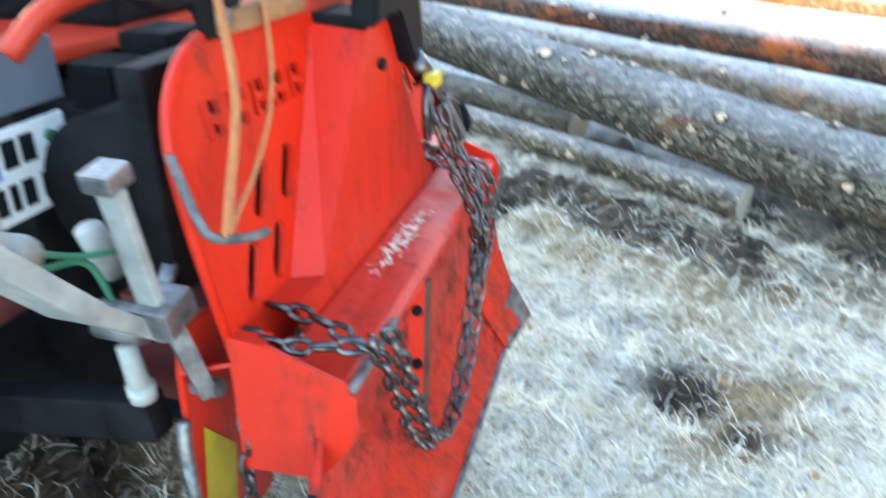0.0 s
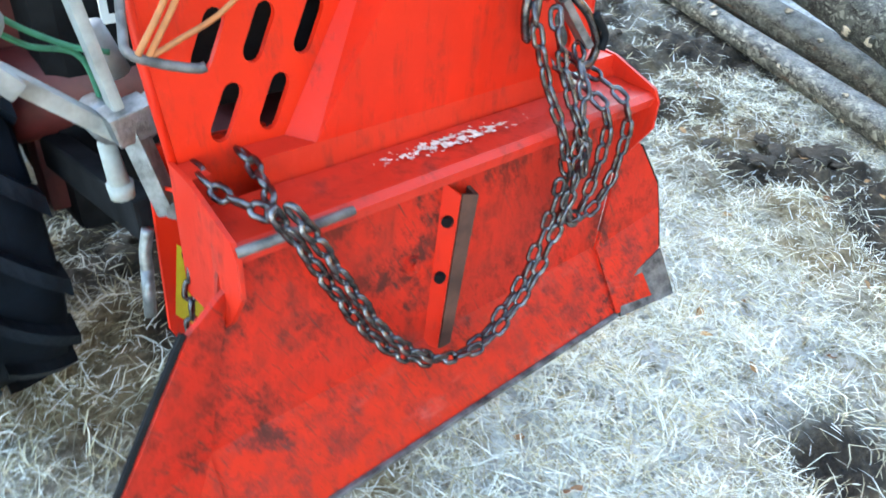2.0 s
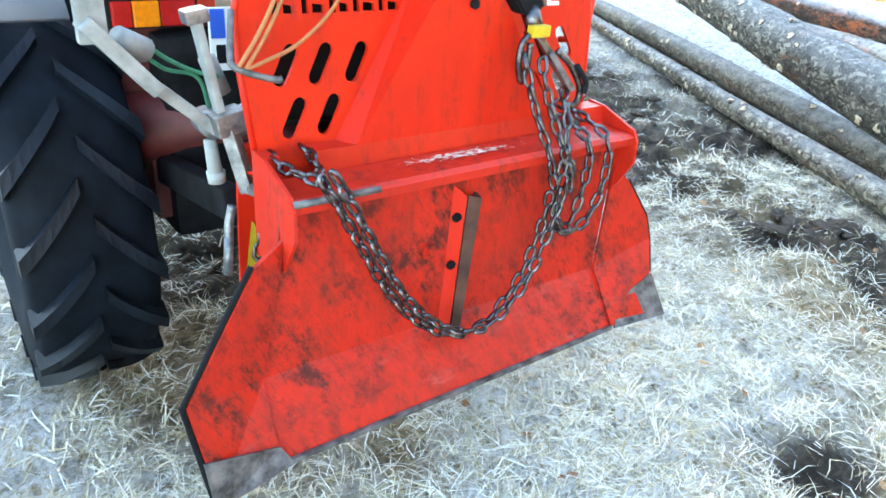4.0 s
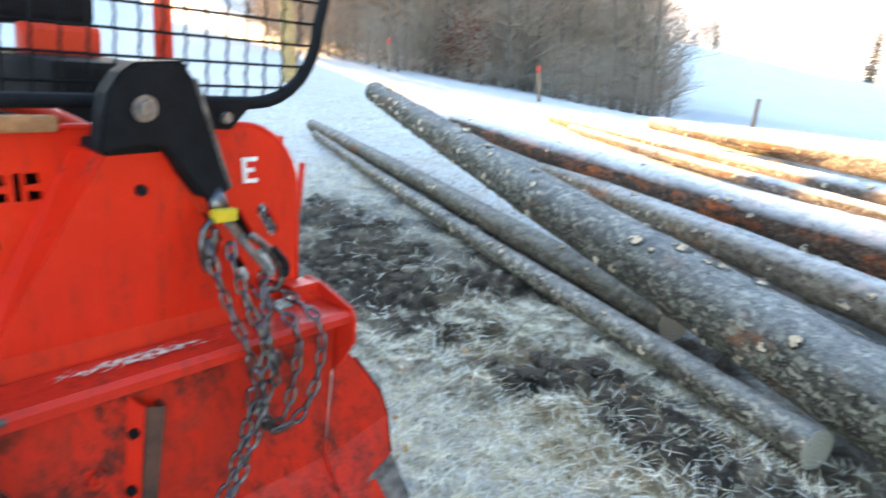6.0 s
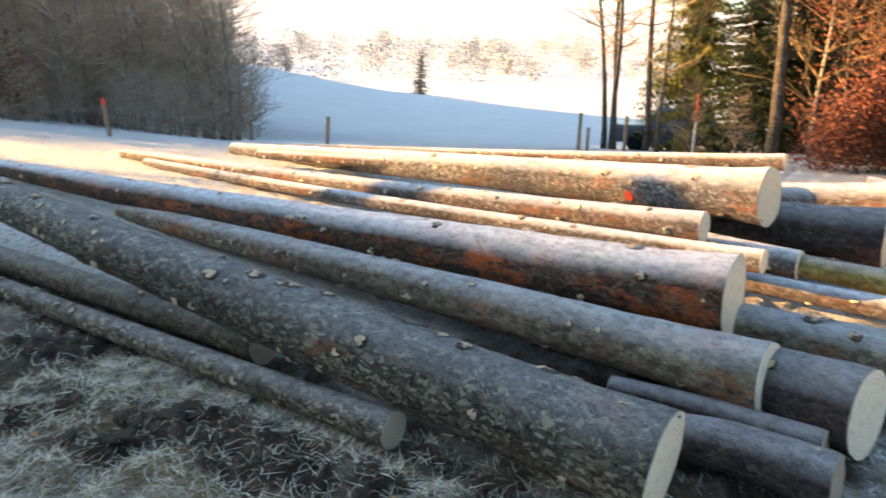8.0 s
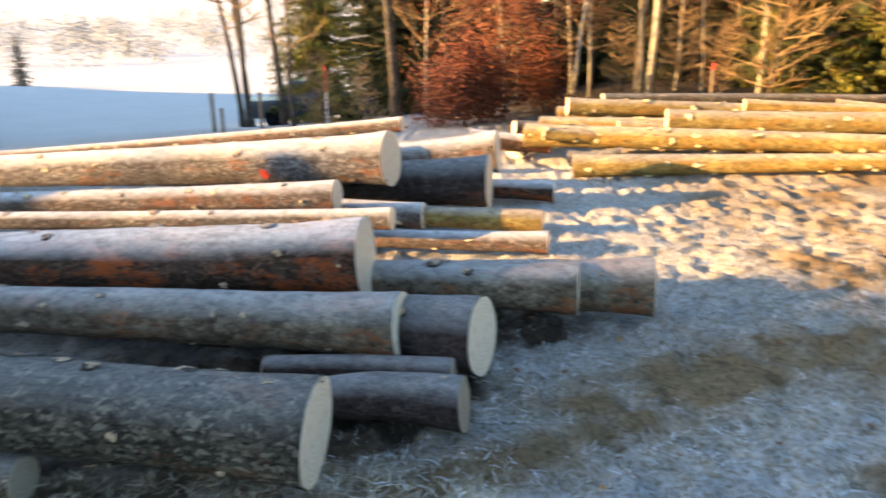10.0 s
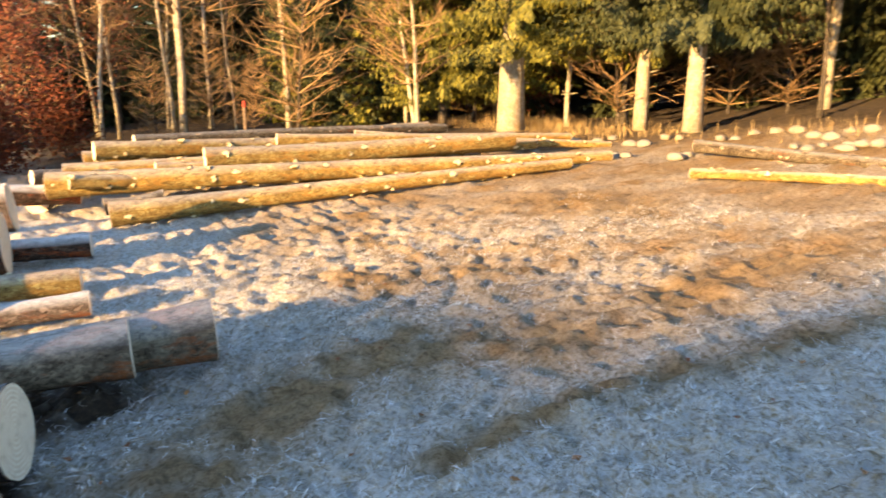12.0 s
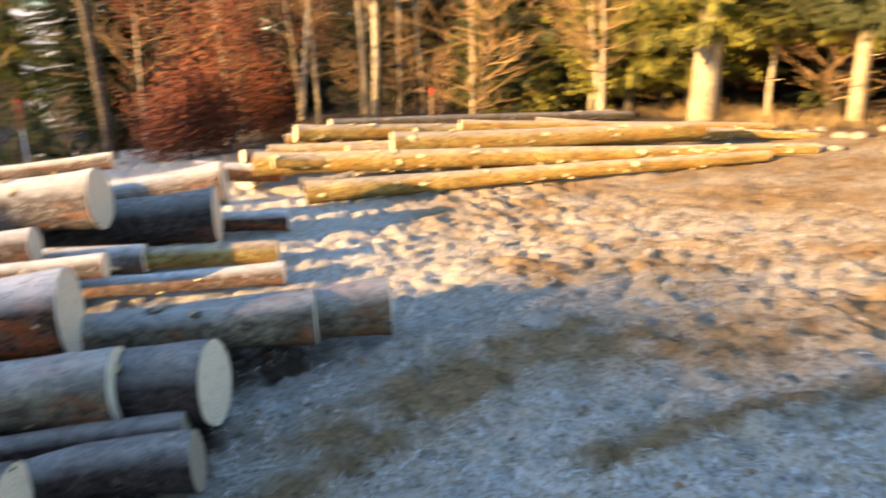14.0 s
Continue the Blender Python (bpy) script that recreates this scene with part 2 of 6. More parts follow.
PLATE_BLUE = plain("plate_blue", (0.02, 0.10, 0.52), 0.4, 0.0, 0.1)
CORD = plain("orange_cord", (0.42, 0.155, 0.055), 0.8, 0.0, 0.2, 50)
GREENCORD = plain("green_cord", (0.02, 0.16, 0.08), 0.7, 0.0, 0.3, 40)
SCRAPE = plain("scraped_primer", (0.62, 0.52, 0.42), 0.8, 0.0, 0.4, 60)
RIBDARK = plain("rusty_dark_paint", (0.075, 0.030, 0.020), 0.7, 0.0, 0.6, 16)
BARK_GREY = bark("grey_spruce_bark", (0.145, 0.122, 0.088), (0.034, 0.022, 0.013), (0.34, 0.10, 0.03), 0.55, 0.26, 0.3)
BARK_FLAKY = bark("flaky_spruce_bark", (0.096, 0.087, 0.067), (0.022, 0.015, 0.010), (0.26, 0.095, 0.04), 0.5, 0.22, 0.80, 0.9)
BARK_RED = bark("reddish_spruce_bark", (0.090, 0.058, 0.042), (0.020, 0.011, 0.007), (0.48, 0.110, 0.026), 1.0, 1.0, 0.4, 0.4)
BARK_FROSTED = bark("frosted_grey_bark", (0.150, 0.142, 0.142), (0.045, 0.034, 0.028), (0.34, 0.13, 0.06), 0.6, 0.95, 0.5, 0.6)
BARK_LICHEN = bark("lichened_thin_bark", (0.150, 0.126, 0.092), (0.020, 0.013, 0.008), (0.26, 0.10, 0.04), 0.4, 0.25, 0.6, 0.8)
BARK_SMOOTH = bark("smooth_grey_bark", (0.20, 0.166, 0.122), (0.050, 0.034, 0.022), (0.40, 0.13, 0.04), 0.7, 0.5, 0.2, 0.35)
# dark tone also paints the shade on the log at the heap's back
BARK_WET_SHADED = bark("dark_wet_shaded_bark", (0.060, 0.046, 0.042), (0.018, 0.011, 0.010), (0.24, 0.07, 0.03), 0.35, 0.35, 0.3)
# pale peeled bark, with the golden yellow of the low sun added in
BARK_PALE_LIT = bark("sunlit_peeled_bark", (0.42, 0.29, 0.095), (0.14, 0.082, 0.024), (0.52, 0.27, 0.06), 0.9, 0.4, 0.30, 0.25)
BARK_PINK = bark("pinkish_peeled_bark", (0.19, 0.158, 0.140), (0.058, 0.042, 0.032), (0.36, 0.15, 0.08), 0.9, 0.9, 0.4, 0.5)
# bark paled to carry the sunlight on trunks at the wood's edge
BARK_TREE_LIT = bark("sunlit_tree_bark", (0.58, 0.53, 0.42), (0.34, 0.28, 0.19), (0.34, 0.20, 0.09), 0.2, 0.0, 0.25, 0.15)
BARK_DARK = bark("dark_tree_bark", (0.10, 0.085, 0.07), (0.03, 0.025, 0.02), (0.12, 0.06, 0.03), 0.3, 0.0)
CUT = cut_wood()
CUT_OLD = cut_wood("weathered_cut_wood", 0.42)
STUB_PALE = plain("dry_knot_wood", (0.82, 0.66, 0.40), 0.8, 0.0, 0.3, 40)
STUB = plain("fresh_knot_wood", (0.62, 0.40, 0.27), 0.8, 0.0, 0.85, 90, 0.6)
GROUND = ground_stuff()
BLADES = blades_mat()
BLADES_RIMED = rimed_blades_mat()
SOIL = plain("dark_wet_soil", (0.055, 0.038, 0.025), 0.95, 0.0, 0.6, 14, 0.8)
STONE = plain("pale_field_stone", (0.27, 0.25, 0.215), 0.85, 0.0, 0.3, 8, 0.6)
POSTWOOD = plain("weathered_post_wood", (0.22, 0.16, 0.11), 0.85, 0.0, 0.35, 12, 0.4)
# lit version of the post wood: sunlight painted in as yellow
PINE_LIT = plain("sunlit_pine", (0.40, 0.26, 0.11), 0.8, 0.0, 0.3, 10, 0.4)
POSTRED = plain("post_red_paint", (0.55, 0.05, 0.03), 0.6, 0.0, 0.25, 20)
POSTWHITE = plain("post_white_paint", (0.70, 0.68, 0.64), 0.6, 0.0, 0.15, 20)
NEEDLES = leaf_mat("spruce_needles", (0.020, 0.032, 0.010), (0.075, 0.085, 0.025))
# brighter copy of the needles, with the low sun put into its colour
NEEDLES_LIT = leaf_mat("sunlit_needles", (0.018, 0.028, 0.005), (0.25, 0.235, 0.030))
BEECH = leaf_mat("dry_beech_leaves", (0.045, 0.011, 0.005), (0.23, 0.058, 0.020))
TWIGS = leaf_mat("bare_twigs", (0.10, 0.060, 0.032), (0.42, 0.27, 0.125))
STRAW = leaf_mat("tall_straw", (0.30, 0.20, 0.08), (0.56, 0.42, 0.20))
# bark and twigs paled to grey, so that their colour imitates haze
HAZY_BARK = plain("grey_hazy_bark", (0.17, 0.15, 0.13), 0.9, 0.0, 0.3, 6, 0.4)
TWIGS_HAZED = leaf_mat("hazed_bare_twigs", (0.22, 0.17, 0.13), (0.40, 0.32, 0.25))


# ---- mesh helpers ----
def part(name, bm, material, parent=None, label="", smooth=False):
    """Links a bmesh as one mesh object, under a thing or a part when parent is given."""
    me = bpy.data.meshes.new(name)
    bm.to_mesh(me)
    bm.free()
    mats = material if isinstance(material, (list, tuple)) else [material]
    for mm in mats:
        me.materials.append(mm)
    if smooth:
        me.shade_smooth()
    ob = new(name, me)
    if parent is not None:
        ob.parent = parent
    if label:
        ob["label"] = label
    return ob


def shared(name, me, parent, m):
    ob = new(name, me)
    ob.parent = parent
    ob.matrix_basis = m
    return ob


def empty(name, m=None):
    ob = new(name)
    ob.empty_display_size = 0.1
    if m is not None:
        ob.matrix_basis = m
    return ob


def box(bm, lo, hi, bevel=0.0, m=None, mat=0):
    r = bmesh.ops.create_cube(bm, size=1.0)
    vs = r["verts"]
    for v in vs:
        v.co = Vector([lo[i] + (v.co[i] + 0.5) * (hi[i] - lo[i]) for i in range(3)])
    if bevel:
        es = list({e for v in vs for e in v.link_edges})
        vs = bmesh.ops.bevel(bm, geom=es, offset=bevel, segments=2, affect="EDGES", profile=0.7)["verts"]
    if m is not None:
        bmesh.ops.transform(bm, matrix=m, verts=list({v for v in vs}))
    return vs


def beam(bm, a, b, w, h, bevel=0.004, roll=0.0):
    """A bevelled bar of section w x h from a to b."""
    a, b = Vector(a), Vector(b)
    q = (b - a).to_track_quat("Z", "Y").to_matrix().to_4x4()
    m = Matrix.Translation(a) @ q @ pose(0, 0, 0, 0, 0, roll)
    box(bm, (-w / 2, -h / 2, 0), (w / 2, h / 2, (b - a).length), bevel, m)


def rod(bm, a, b, r1, r2=None, seg=14, cap=True):
    """A round bar from a to b."""
    a, b = Vector(a), Vector(b)
    r2 = r1 if r2 is None else r2
    m = Matrix.Translation((a + b) / 2) @ (b - a).to_track_quat("Z", "Y").to_matrix().to_4x4()
    bmesh.ops.create_cone(bm, cap_ends=cap, segments=seg, radius1=r1, radius2=r2, depth=(b - a).length, matrix=m)


def tube(bm, pts, radius, seg=8, closed=False):
    """A round tube along points; radius may be a list."""
    pts = [Vector(p) for p in pts]
    n = len(pts)
    rs = radius if isinstance(radius, (list, tuple)) else [radius] * n
    rings = []
    side = None
    for i, p in enumerate(pts):
        if closed:
            d = pts[(i + 1) % n] - pts[i - 1]
        else:
            d = pts[min(i + 1, n - 1)] - pts[max(i - 1, 0)]
        d.normalize()
        if side is None:
            side = d.orthogonal().normalized()
        side = (side - d * side.dot(d)).normalized()
        up = d.cross(side)
        rings.append([bm.verts.new(p + (side * math.cos(2 * math.pi * k / seg) + up * math.sin(2 * math.pi * k / seg)) * rs[i]) for k in range(seg)])
    for i in range(n if closed else n - 1):
        a, b = rings[i], rings[(i + 1) % n]
        for k in range(seg):
            bm.faces.new((a[k], a[(k + 1) % seg], b[(k + 1) % seg], b[k]))
    if not closed:
        bm.faces.new(list(reversed(rings[0])))
        bm.faces.new(rings[-1])


def plate(bm, outline, thick, holes=()):
    """A plate in the xz plane of that thickness along +y, with holes cut through."""
    edges = []
    for loop in (outline, *holes):
        vs = [bm.verts.new((x, 0, z)) for x, z in loop]
        edges += [bm.edges.new((vs[i], vs[(i + 1) % len(vs)])) for i in range(len(vs))]
    r = bmesh.ops.triangle_fill(bm, edges=edges, use_beauty=True, use_dissolve=False)
    fs = [f for f in r["geom"] if isinstance(f, bmesh.types.BMFace)]
    out = bmesh.ops.extrude_face_region(bm, geom=fs)
    bmesh.ops.translate(bm, vec=(0, thick, 0), verts=[v for v in out["geom"] if isinstance(v, bmesh.types.BMVert)])
    bmesh.ops.recalc_face_normals(bm, faces=bm.faces[:])


def sheet(bm, quads, thick):
    """Thickens quads (lists of corner points) into a bent plate."""
    cache = {}

    def vert(p):
        k = tuple(round(c, 4) for c in p)
        if k not in cache:
            cache[k] = bm.verts.new(p)
        return cache[k]

    fs = [bm.faces.new([vert(p) for p in q]) for q in quads]
    bmesh.ops.recalc_face_normals(bm, faces=fs)
    bmesh.ops.solidify(bm, geom=fs, thickness=thick)
    bmesh.ops.recalc_face_normals(bm, faces=bm.faces[:])


def capsule(cx, cz, length, r, tilt, n=7):
    """The outline of a slanted slot."""
    a = radians(tilt)
    ax, az = math.sin(a), math.cos(a)
    pts = []
    for sgn, start in ((1, 0), (-1, math.pi)):
        for i in range(n):
            b = start + math.pi * i / (n - 1)
            u, v = r * math.cos(b), r * math.sin(b) + sgn * (length / 2 - r)
            pts.append((cx + u * az + v * ax, cz - u * ax + v * az))
    return pts


# ---- ground ----
def height(x, y):
    """The lie of the land, in metres."""
    s = (x - 1.45) * 0.879 + (y - 1.0) * 0.477
    z = -0.276 * math.tanh(s / 2.4)
    k = min(1.0, max(0.0, (y + 3.0) / 2.2))
    z += (min(z, -0.170) - z) * k * k * (3 - 2 * k)
    z += 0.025 * math.log1p(math.exp(max(-60.0, min(60.0, -2.0 * (y + 1.5)))))
    d = math.hypot(x - 1.5, y + 0.8)
    a = math.degrees(math.atan2(y + 0.8, x - 1.5))
    if d > 9:
        k = min(1.0, (d - 9) / 30)
        left = 1 / (1 + math.exp(-(a + 2) / 6)) / (1 + math.exp(min(50.0, (a - 86) / 3)))
        left *= min(1.0, max(-0.15, (72.5 - a) / 24)) if a > 0 else 1.0
        z -= 2.6 * k * k * (3 - 2 * k) * left
        if d > 30:
            z -= 0.022 * (min(d, 160) - 30) * left
            z += 3.4 * math.exp(-((d - 62) / 22) ** 2 - ((a - 50) / 14) ** 2)
            z += 0.02 * max(0, d - 190) + (0.05 * max(0, d - 320))
    # rise added sunward to shade the near ground; it falls away to the east
    q, p = -0.208 * x + 0.978 * y, 0.978 * x + 0.208 * y
    if q > 38 and p < 16:
        k = min(1.0, (q - 38) / 22)
        crest = 14.6 - 0.9 * min(1.0, max(0.0, p - 2.1)) - 0.85 * min(1.2, max(0.0, p - 5.2)) - 0.78 * max(0.0, p - 6.4) - 0.6 * max(0.0, p - 11.0)
        crest += 0.30 * noise.noise(Vector((p * 0.8, 0, 3))) + 0.14 * noise.noise(Vector((p * 2.3, 0, 5)))
        z = max(z, z + (crest - z) * k * k * (3 - 2 * k))
    # wooded rise added, hidden beyond the bare trees, to shade the valley slope
    if d > 42 and 50 < a < 86:
        f, k = min(1.0, (a - 50) / 7, (86 - a) / 7), min(1.0, (d - 42) / 26)
        z = max(z, z + 9.0 * f * f * (3 - 2 * f) * k * k * (3 - 2 * k))
    if y < -9 and z > 1.0:
        z = 1.0 + (z - 1.0) * 0.3
    return z


# torn-up soil, and contact shade painted as dark ground under logs and tractor
SOIL_AND_SHADE_PATCHES = [(3.05, 3.5, 0.75, 1.25), (3.28, 2.0, 0.42, 0.20), (2.95, 4.9, 0.8, 0.8), (2.40, 0.65, 0.17, 0.14), (2.30, 0.40, 0.10, 0.07), (4.05, 3.2, 0.40, 3.0), (4.75, 0.7, 0.55, 1.5), (5.7, 0.2, 0.75, 1.5), (8.3, 0.8, 1.0, 1.3), (6.8, 1.6, 1.0, 1.6), (3.72, 0.5, 0.22, 0.8), (5.6, -1.0, 0.45, 0.6), (4.75, -0.55, 0.35, 0.35), (0.85, 1.75, 0.35, 0.55), (0.60, 2.4, 0.5, 0.6), (3.42, 1.3, 0.30, 1.0), (4.32, -0.35, 0.28, 0.40)]


def soil_and_shade_at(x, y):
    w = 0.0
    for cx, cy, rx, ry in SOIL_AND_SHADE_PATCHES:
        q = ((x - cx) / rx) ** 2 + ((y - cy) / ry) ** 2
        if q < 4:
            w = max(w, math.exp(-q) * (1.6 if rx < 0.2 else 1.75 * (0.82 + 0.6 * noise.noise(Vector((x * 2.3, y * 2.3, 7))) + 0.3 * noise.noise(Vector((x * 7, y * 7, 3))))))
    return max(0.0, min(1.0, w))


THAWED = [((4.51, -1.44), (4.97, -2.49), 0.42), ((4.97, -2.49), (4.45, -3.46), 0.52), ((4.45, -3.46), (4.25, -5.02), 0.60), ((4.25, -5.02), (3.88, -6.69), 0.66), ((3.88, -6.69), (3.3, -9.0), 0.6), ((3.81, -2.31), (3.71, -3.18), 0.13), ((3.71, -3.18), (3.13, -5.02), 0.17), ((3.13, -5.02), (2.4, -7.0), 0.2), ((7.6, -5.6), (6.5, -6.6), 0.75), ((5.2, -5.1), (4.9, -5.9), 0.5), ((6.0, -7.4), (4.6, -8.0), 0.9), ((9.5, -7.6), (7.2, -8.6), 1.0), ((9.5, -10.2), (3.5, -9.8), 1.6), ((3.0, 4.2), (3.2, 0.9), 0.75), ((1.0, 1.6), (0.2, 2.6), 0.7), ((0.95, 1.0), (0.35, 1.7), 0.55), ((2.22, 0.56), (2.55, 0.38), 0.32), ((3.6, 1.2), (4.2, -0.2), 0.35), ((3.4, 0.2), (5.2, -3.0), 0.22), ((6.6, -3.2), (5.6, -4.4), 0.35)]


def thaw_at(x, y):
    """How far the frost has gone, along old wheel tracks and worn ground."""
    w = 0.0
    for (ax, ay), (bx, by), r in THAWED:
        t = max(0.0, min(1.0, ((x - ax) * (bx - ax) + (y - ay) * (by - ay)) / ((bx - ax) ** 2 + (by - ay) ** 2)))
        q = math.hypot(x - ax - t * (bx - ax), y - ay - t * (by - ay)) / r
        if q < 2:
            w = max(w, math.exp(-q * q) * (1.0 + 0.35 * noise.noise(Vector((x * 1.7, y * 1.7, 3))) + 0.45 * noise.noise(Vector((x * 5.5, y * 5.5, 6)))))
    return max(0.0, min(1.0, w))


def relief(x, y):
    n = noise.noise(Vector((x * 3.1, y * 3.1, 0))) * 0.020 + noise.noise(Vector((x * 9, y * 9, 4))) * 0.042 + noise.noise(Vector((x * 21, y * 21, 4))) * 0.012
    n *= 1.0 + 0.7 * min(1.0, max(0.0, -y - 0.9))
    w = soil_and_shade_at(x, y)
    pit = ((x - 2.40) / 0.13) ** 2 + ((y - 0.64) / 0.11) ** 2
    if pit < 5:
        n -= 0.07 * math.exp(-pit)
    if w > 0.02:
        n += w * (noise.noise(Vector((x * 5.5, y * 5.5, 9))) * 0.07 + noise.noise(Vector((x * 13, y * 13, 2))) * 0.055 + noise.noise(Vector((x * 31, y * 31, 5))) * 0.03 - 0.02)
    return n


def spaced(lo, hi, mid, fine, grow):
    """Grid lines, fine round mid and ever wider outwards."""
    out, step, v = [mid], fine, mid
    while v < hi:
        step = fine if abs(v - mid) < 4.4 else step * grow
        v += step
        out.append(v)
    step, v = fine, mid
    while v > lo:
        step = fine if abs(v - mid) < 4.4 else step * grow
        v -= step
        out.insert(0, v)
    return out


def build_ground():
    xs, ys = spaced(-900, 1500, 3.4, 0.045, 1.05), spaced(-900, 1500, -0.2, 0.045, 1.05)
    nx, ny = len(xs), len(ys)
    co = np.zeros((ny, nx, 3), np.float32)
    soil = np.zeros(ny * nx, np.float32)
    rime = np.zeros(ny * nx, np.float32)
    thaw = np.zeros(ny * nx, np.float32)
    for j, y in enumerate(ys):
        for i, x in enumerate(xs):
            near = abs(x - 3) < 14 and abs(y) < 14
            co[j, i] = (x, y, height(x, y) + (relief(x, y) if near else 0))
            if near:
                soil[j * nx + i] = soil_and_shade_at(x, y)
                thaw[j * nx + i] = max(thaw_at(x, y), 0.36 * min(1.0, max(0.0, 3.9 - x)) * min(1.0, max(0.0, y + 1.2)), 0.75 * min(1.0, max(0.0, x - 4.3)) * min(1.0, max(0.0, -y - 2.2)) * (0.9 + 0.8 * noise.noise(Vector((x * 2.2, y * 2.2, 5)))), 1.0 * min(1.0, max(0.0, (0.469 * x - 0.883 * y - 6.4) / 2.4)) * (0.75 + 0.6 * noise.noise(Vector((x * 0.9, y * 0.9, 8)))))
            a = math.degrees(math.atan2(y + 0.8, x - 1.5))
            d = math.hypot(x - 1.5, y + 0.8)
            # whitens the ground by distance, save towards the wood
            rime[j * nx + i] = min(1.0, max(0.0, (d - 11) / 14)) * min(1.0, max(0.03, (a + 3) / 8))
            if a < 2 and d > 9:
                thaw[j * nx + i] = max(thaw[j * nx + i], min(1.0, (d - 9) / 4) * min(1.0, (2 - a) / 8))
                soil[j * nx + i] = max(soil[j * nx + i], 1.0 * min(1.0, max(0.0, d - 11.8) / 2.0) * min(1.0, (2 - a) / 8))
    idx = np.arange(nx * ny).reshape(ny, nx)
    faces = np.stack([idx[:-1, :-1], idx[:-1, 1:], idx[1:, 1:], idx[1:, :-1]], -1).reshape(-1, 4)
    me = bpy.data.meshes.new("ground")
    me.from_pydata(co.reshape(-1, 3).tolist(), [], faces.tolist())
    me.attributes.new("soil", "FLOAT", "POINT").data.foreach_set("value", soil)
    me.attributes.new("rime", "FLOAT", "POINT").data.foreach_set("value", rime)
    me.attributes.new("thaw", "FLOAT", "POINT").data.foreach_set("value", thaw)
    me.materials.append(GROUND)
    me.shade_smooth()
    tagged(new("ground", me), "frosted straw-coloured meadow with churned dark soil and shade painted under things", "ground", kind="structure")


build_ground()


# ---- cable winch ----
WINCH = pose(1.458, 0.987, 0.0, -0.43, 4.70, 25.2)
MID = -0.15


def lean(z):
    """How far back the shield lies at that height."""
    return 0.105 + 0.145 * (z - 0.79)


def lean_back(bm):
    for v in bm.verts:
        v.co.y += lean(v.co.z)


def rounded_shield():
    pts = [(-0.635, 0.700), (0.335, 0.760), (0.342, 0.800), (0.358, 1.000)]
    for i in range(0, 9):
        a = math.pi / 2 * i / 8
        pts.append((0.208 + 0.150 * math.cos(a), 1.050 + 0.153 * math.sin(a)))
    for i in range(0, 9):
        a = math.pi / 2 + math.pi / 2 * i / 8
        pts.append((-0.505 + 0.150 * math.cos(a), 1.050 + 0.153 * math.sin(a)))
    pts.append((-0.655, 0.950))
    return pts


BOARD = plain("brown_board", (0.30, 0.14, 0.06), 0.8, 0.0, 0.4, 30, 0.4)


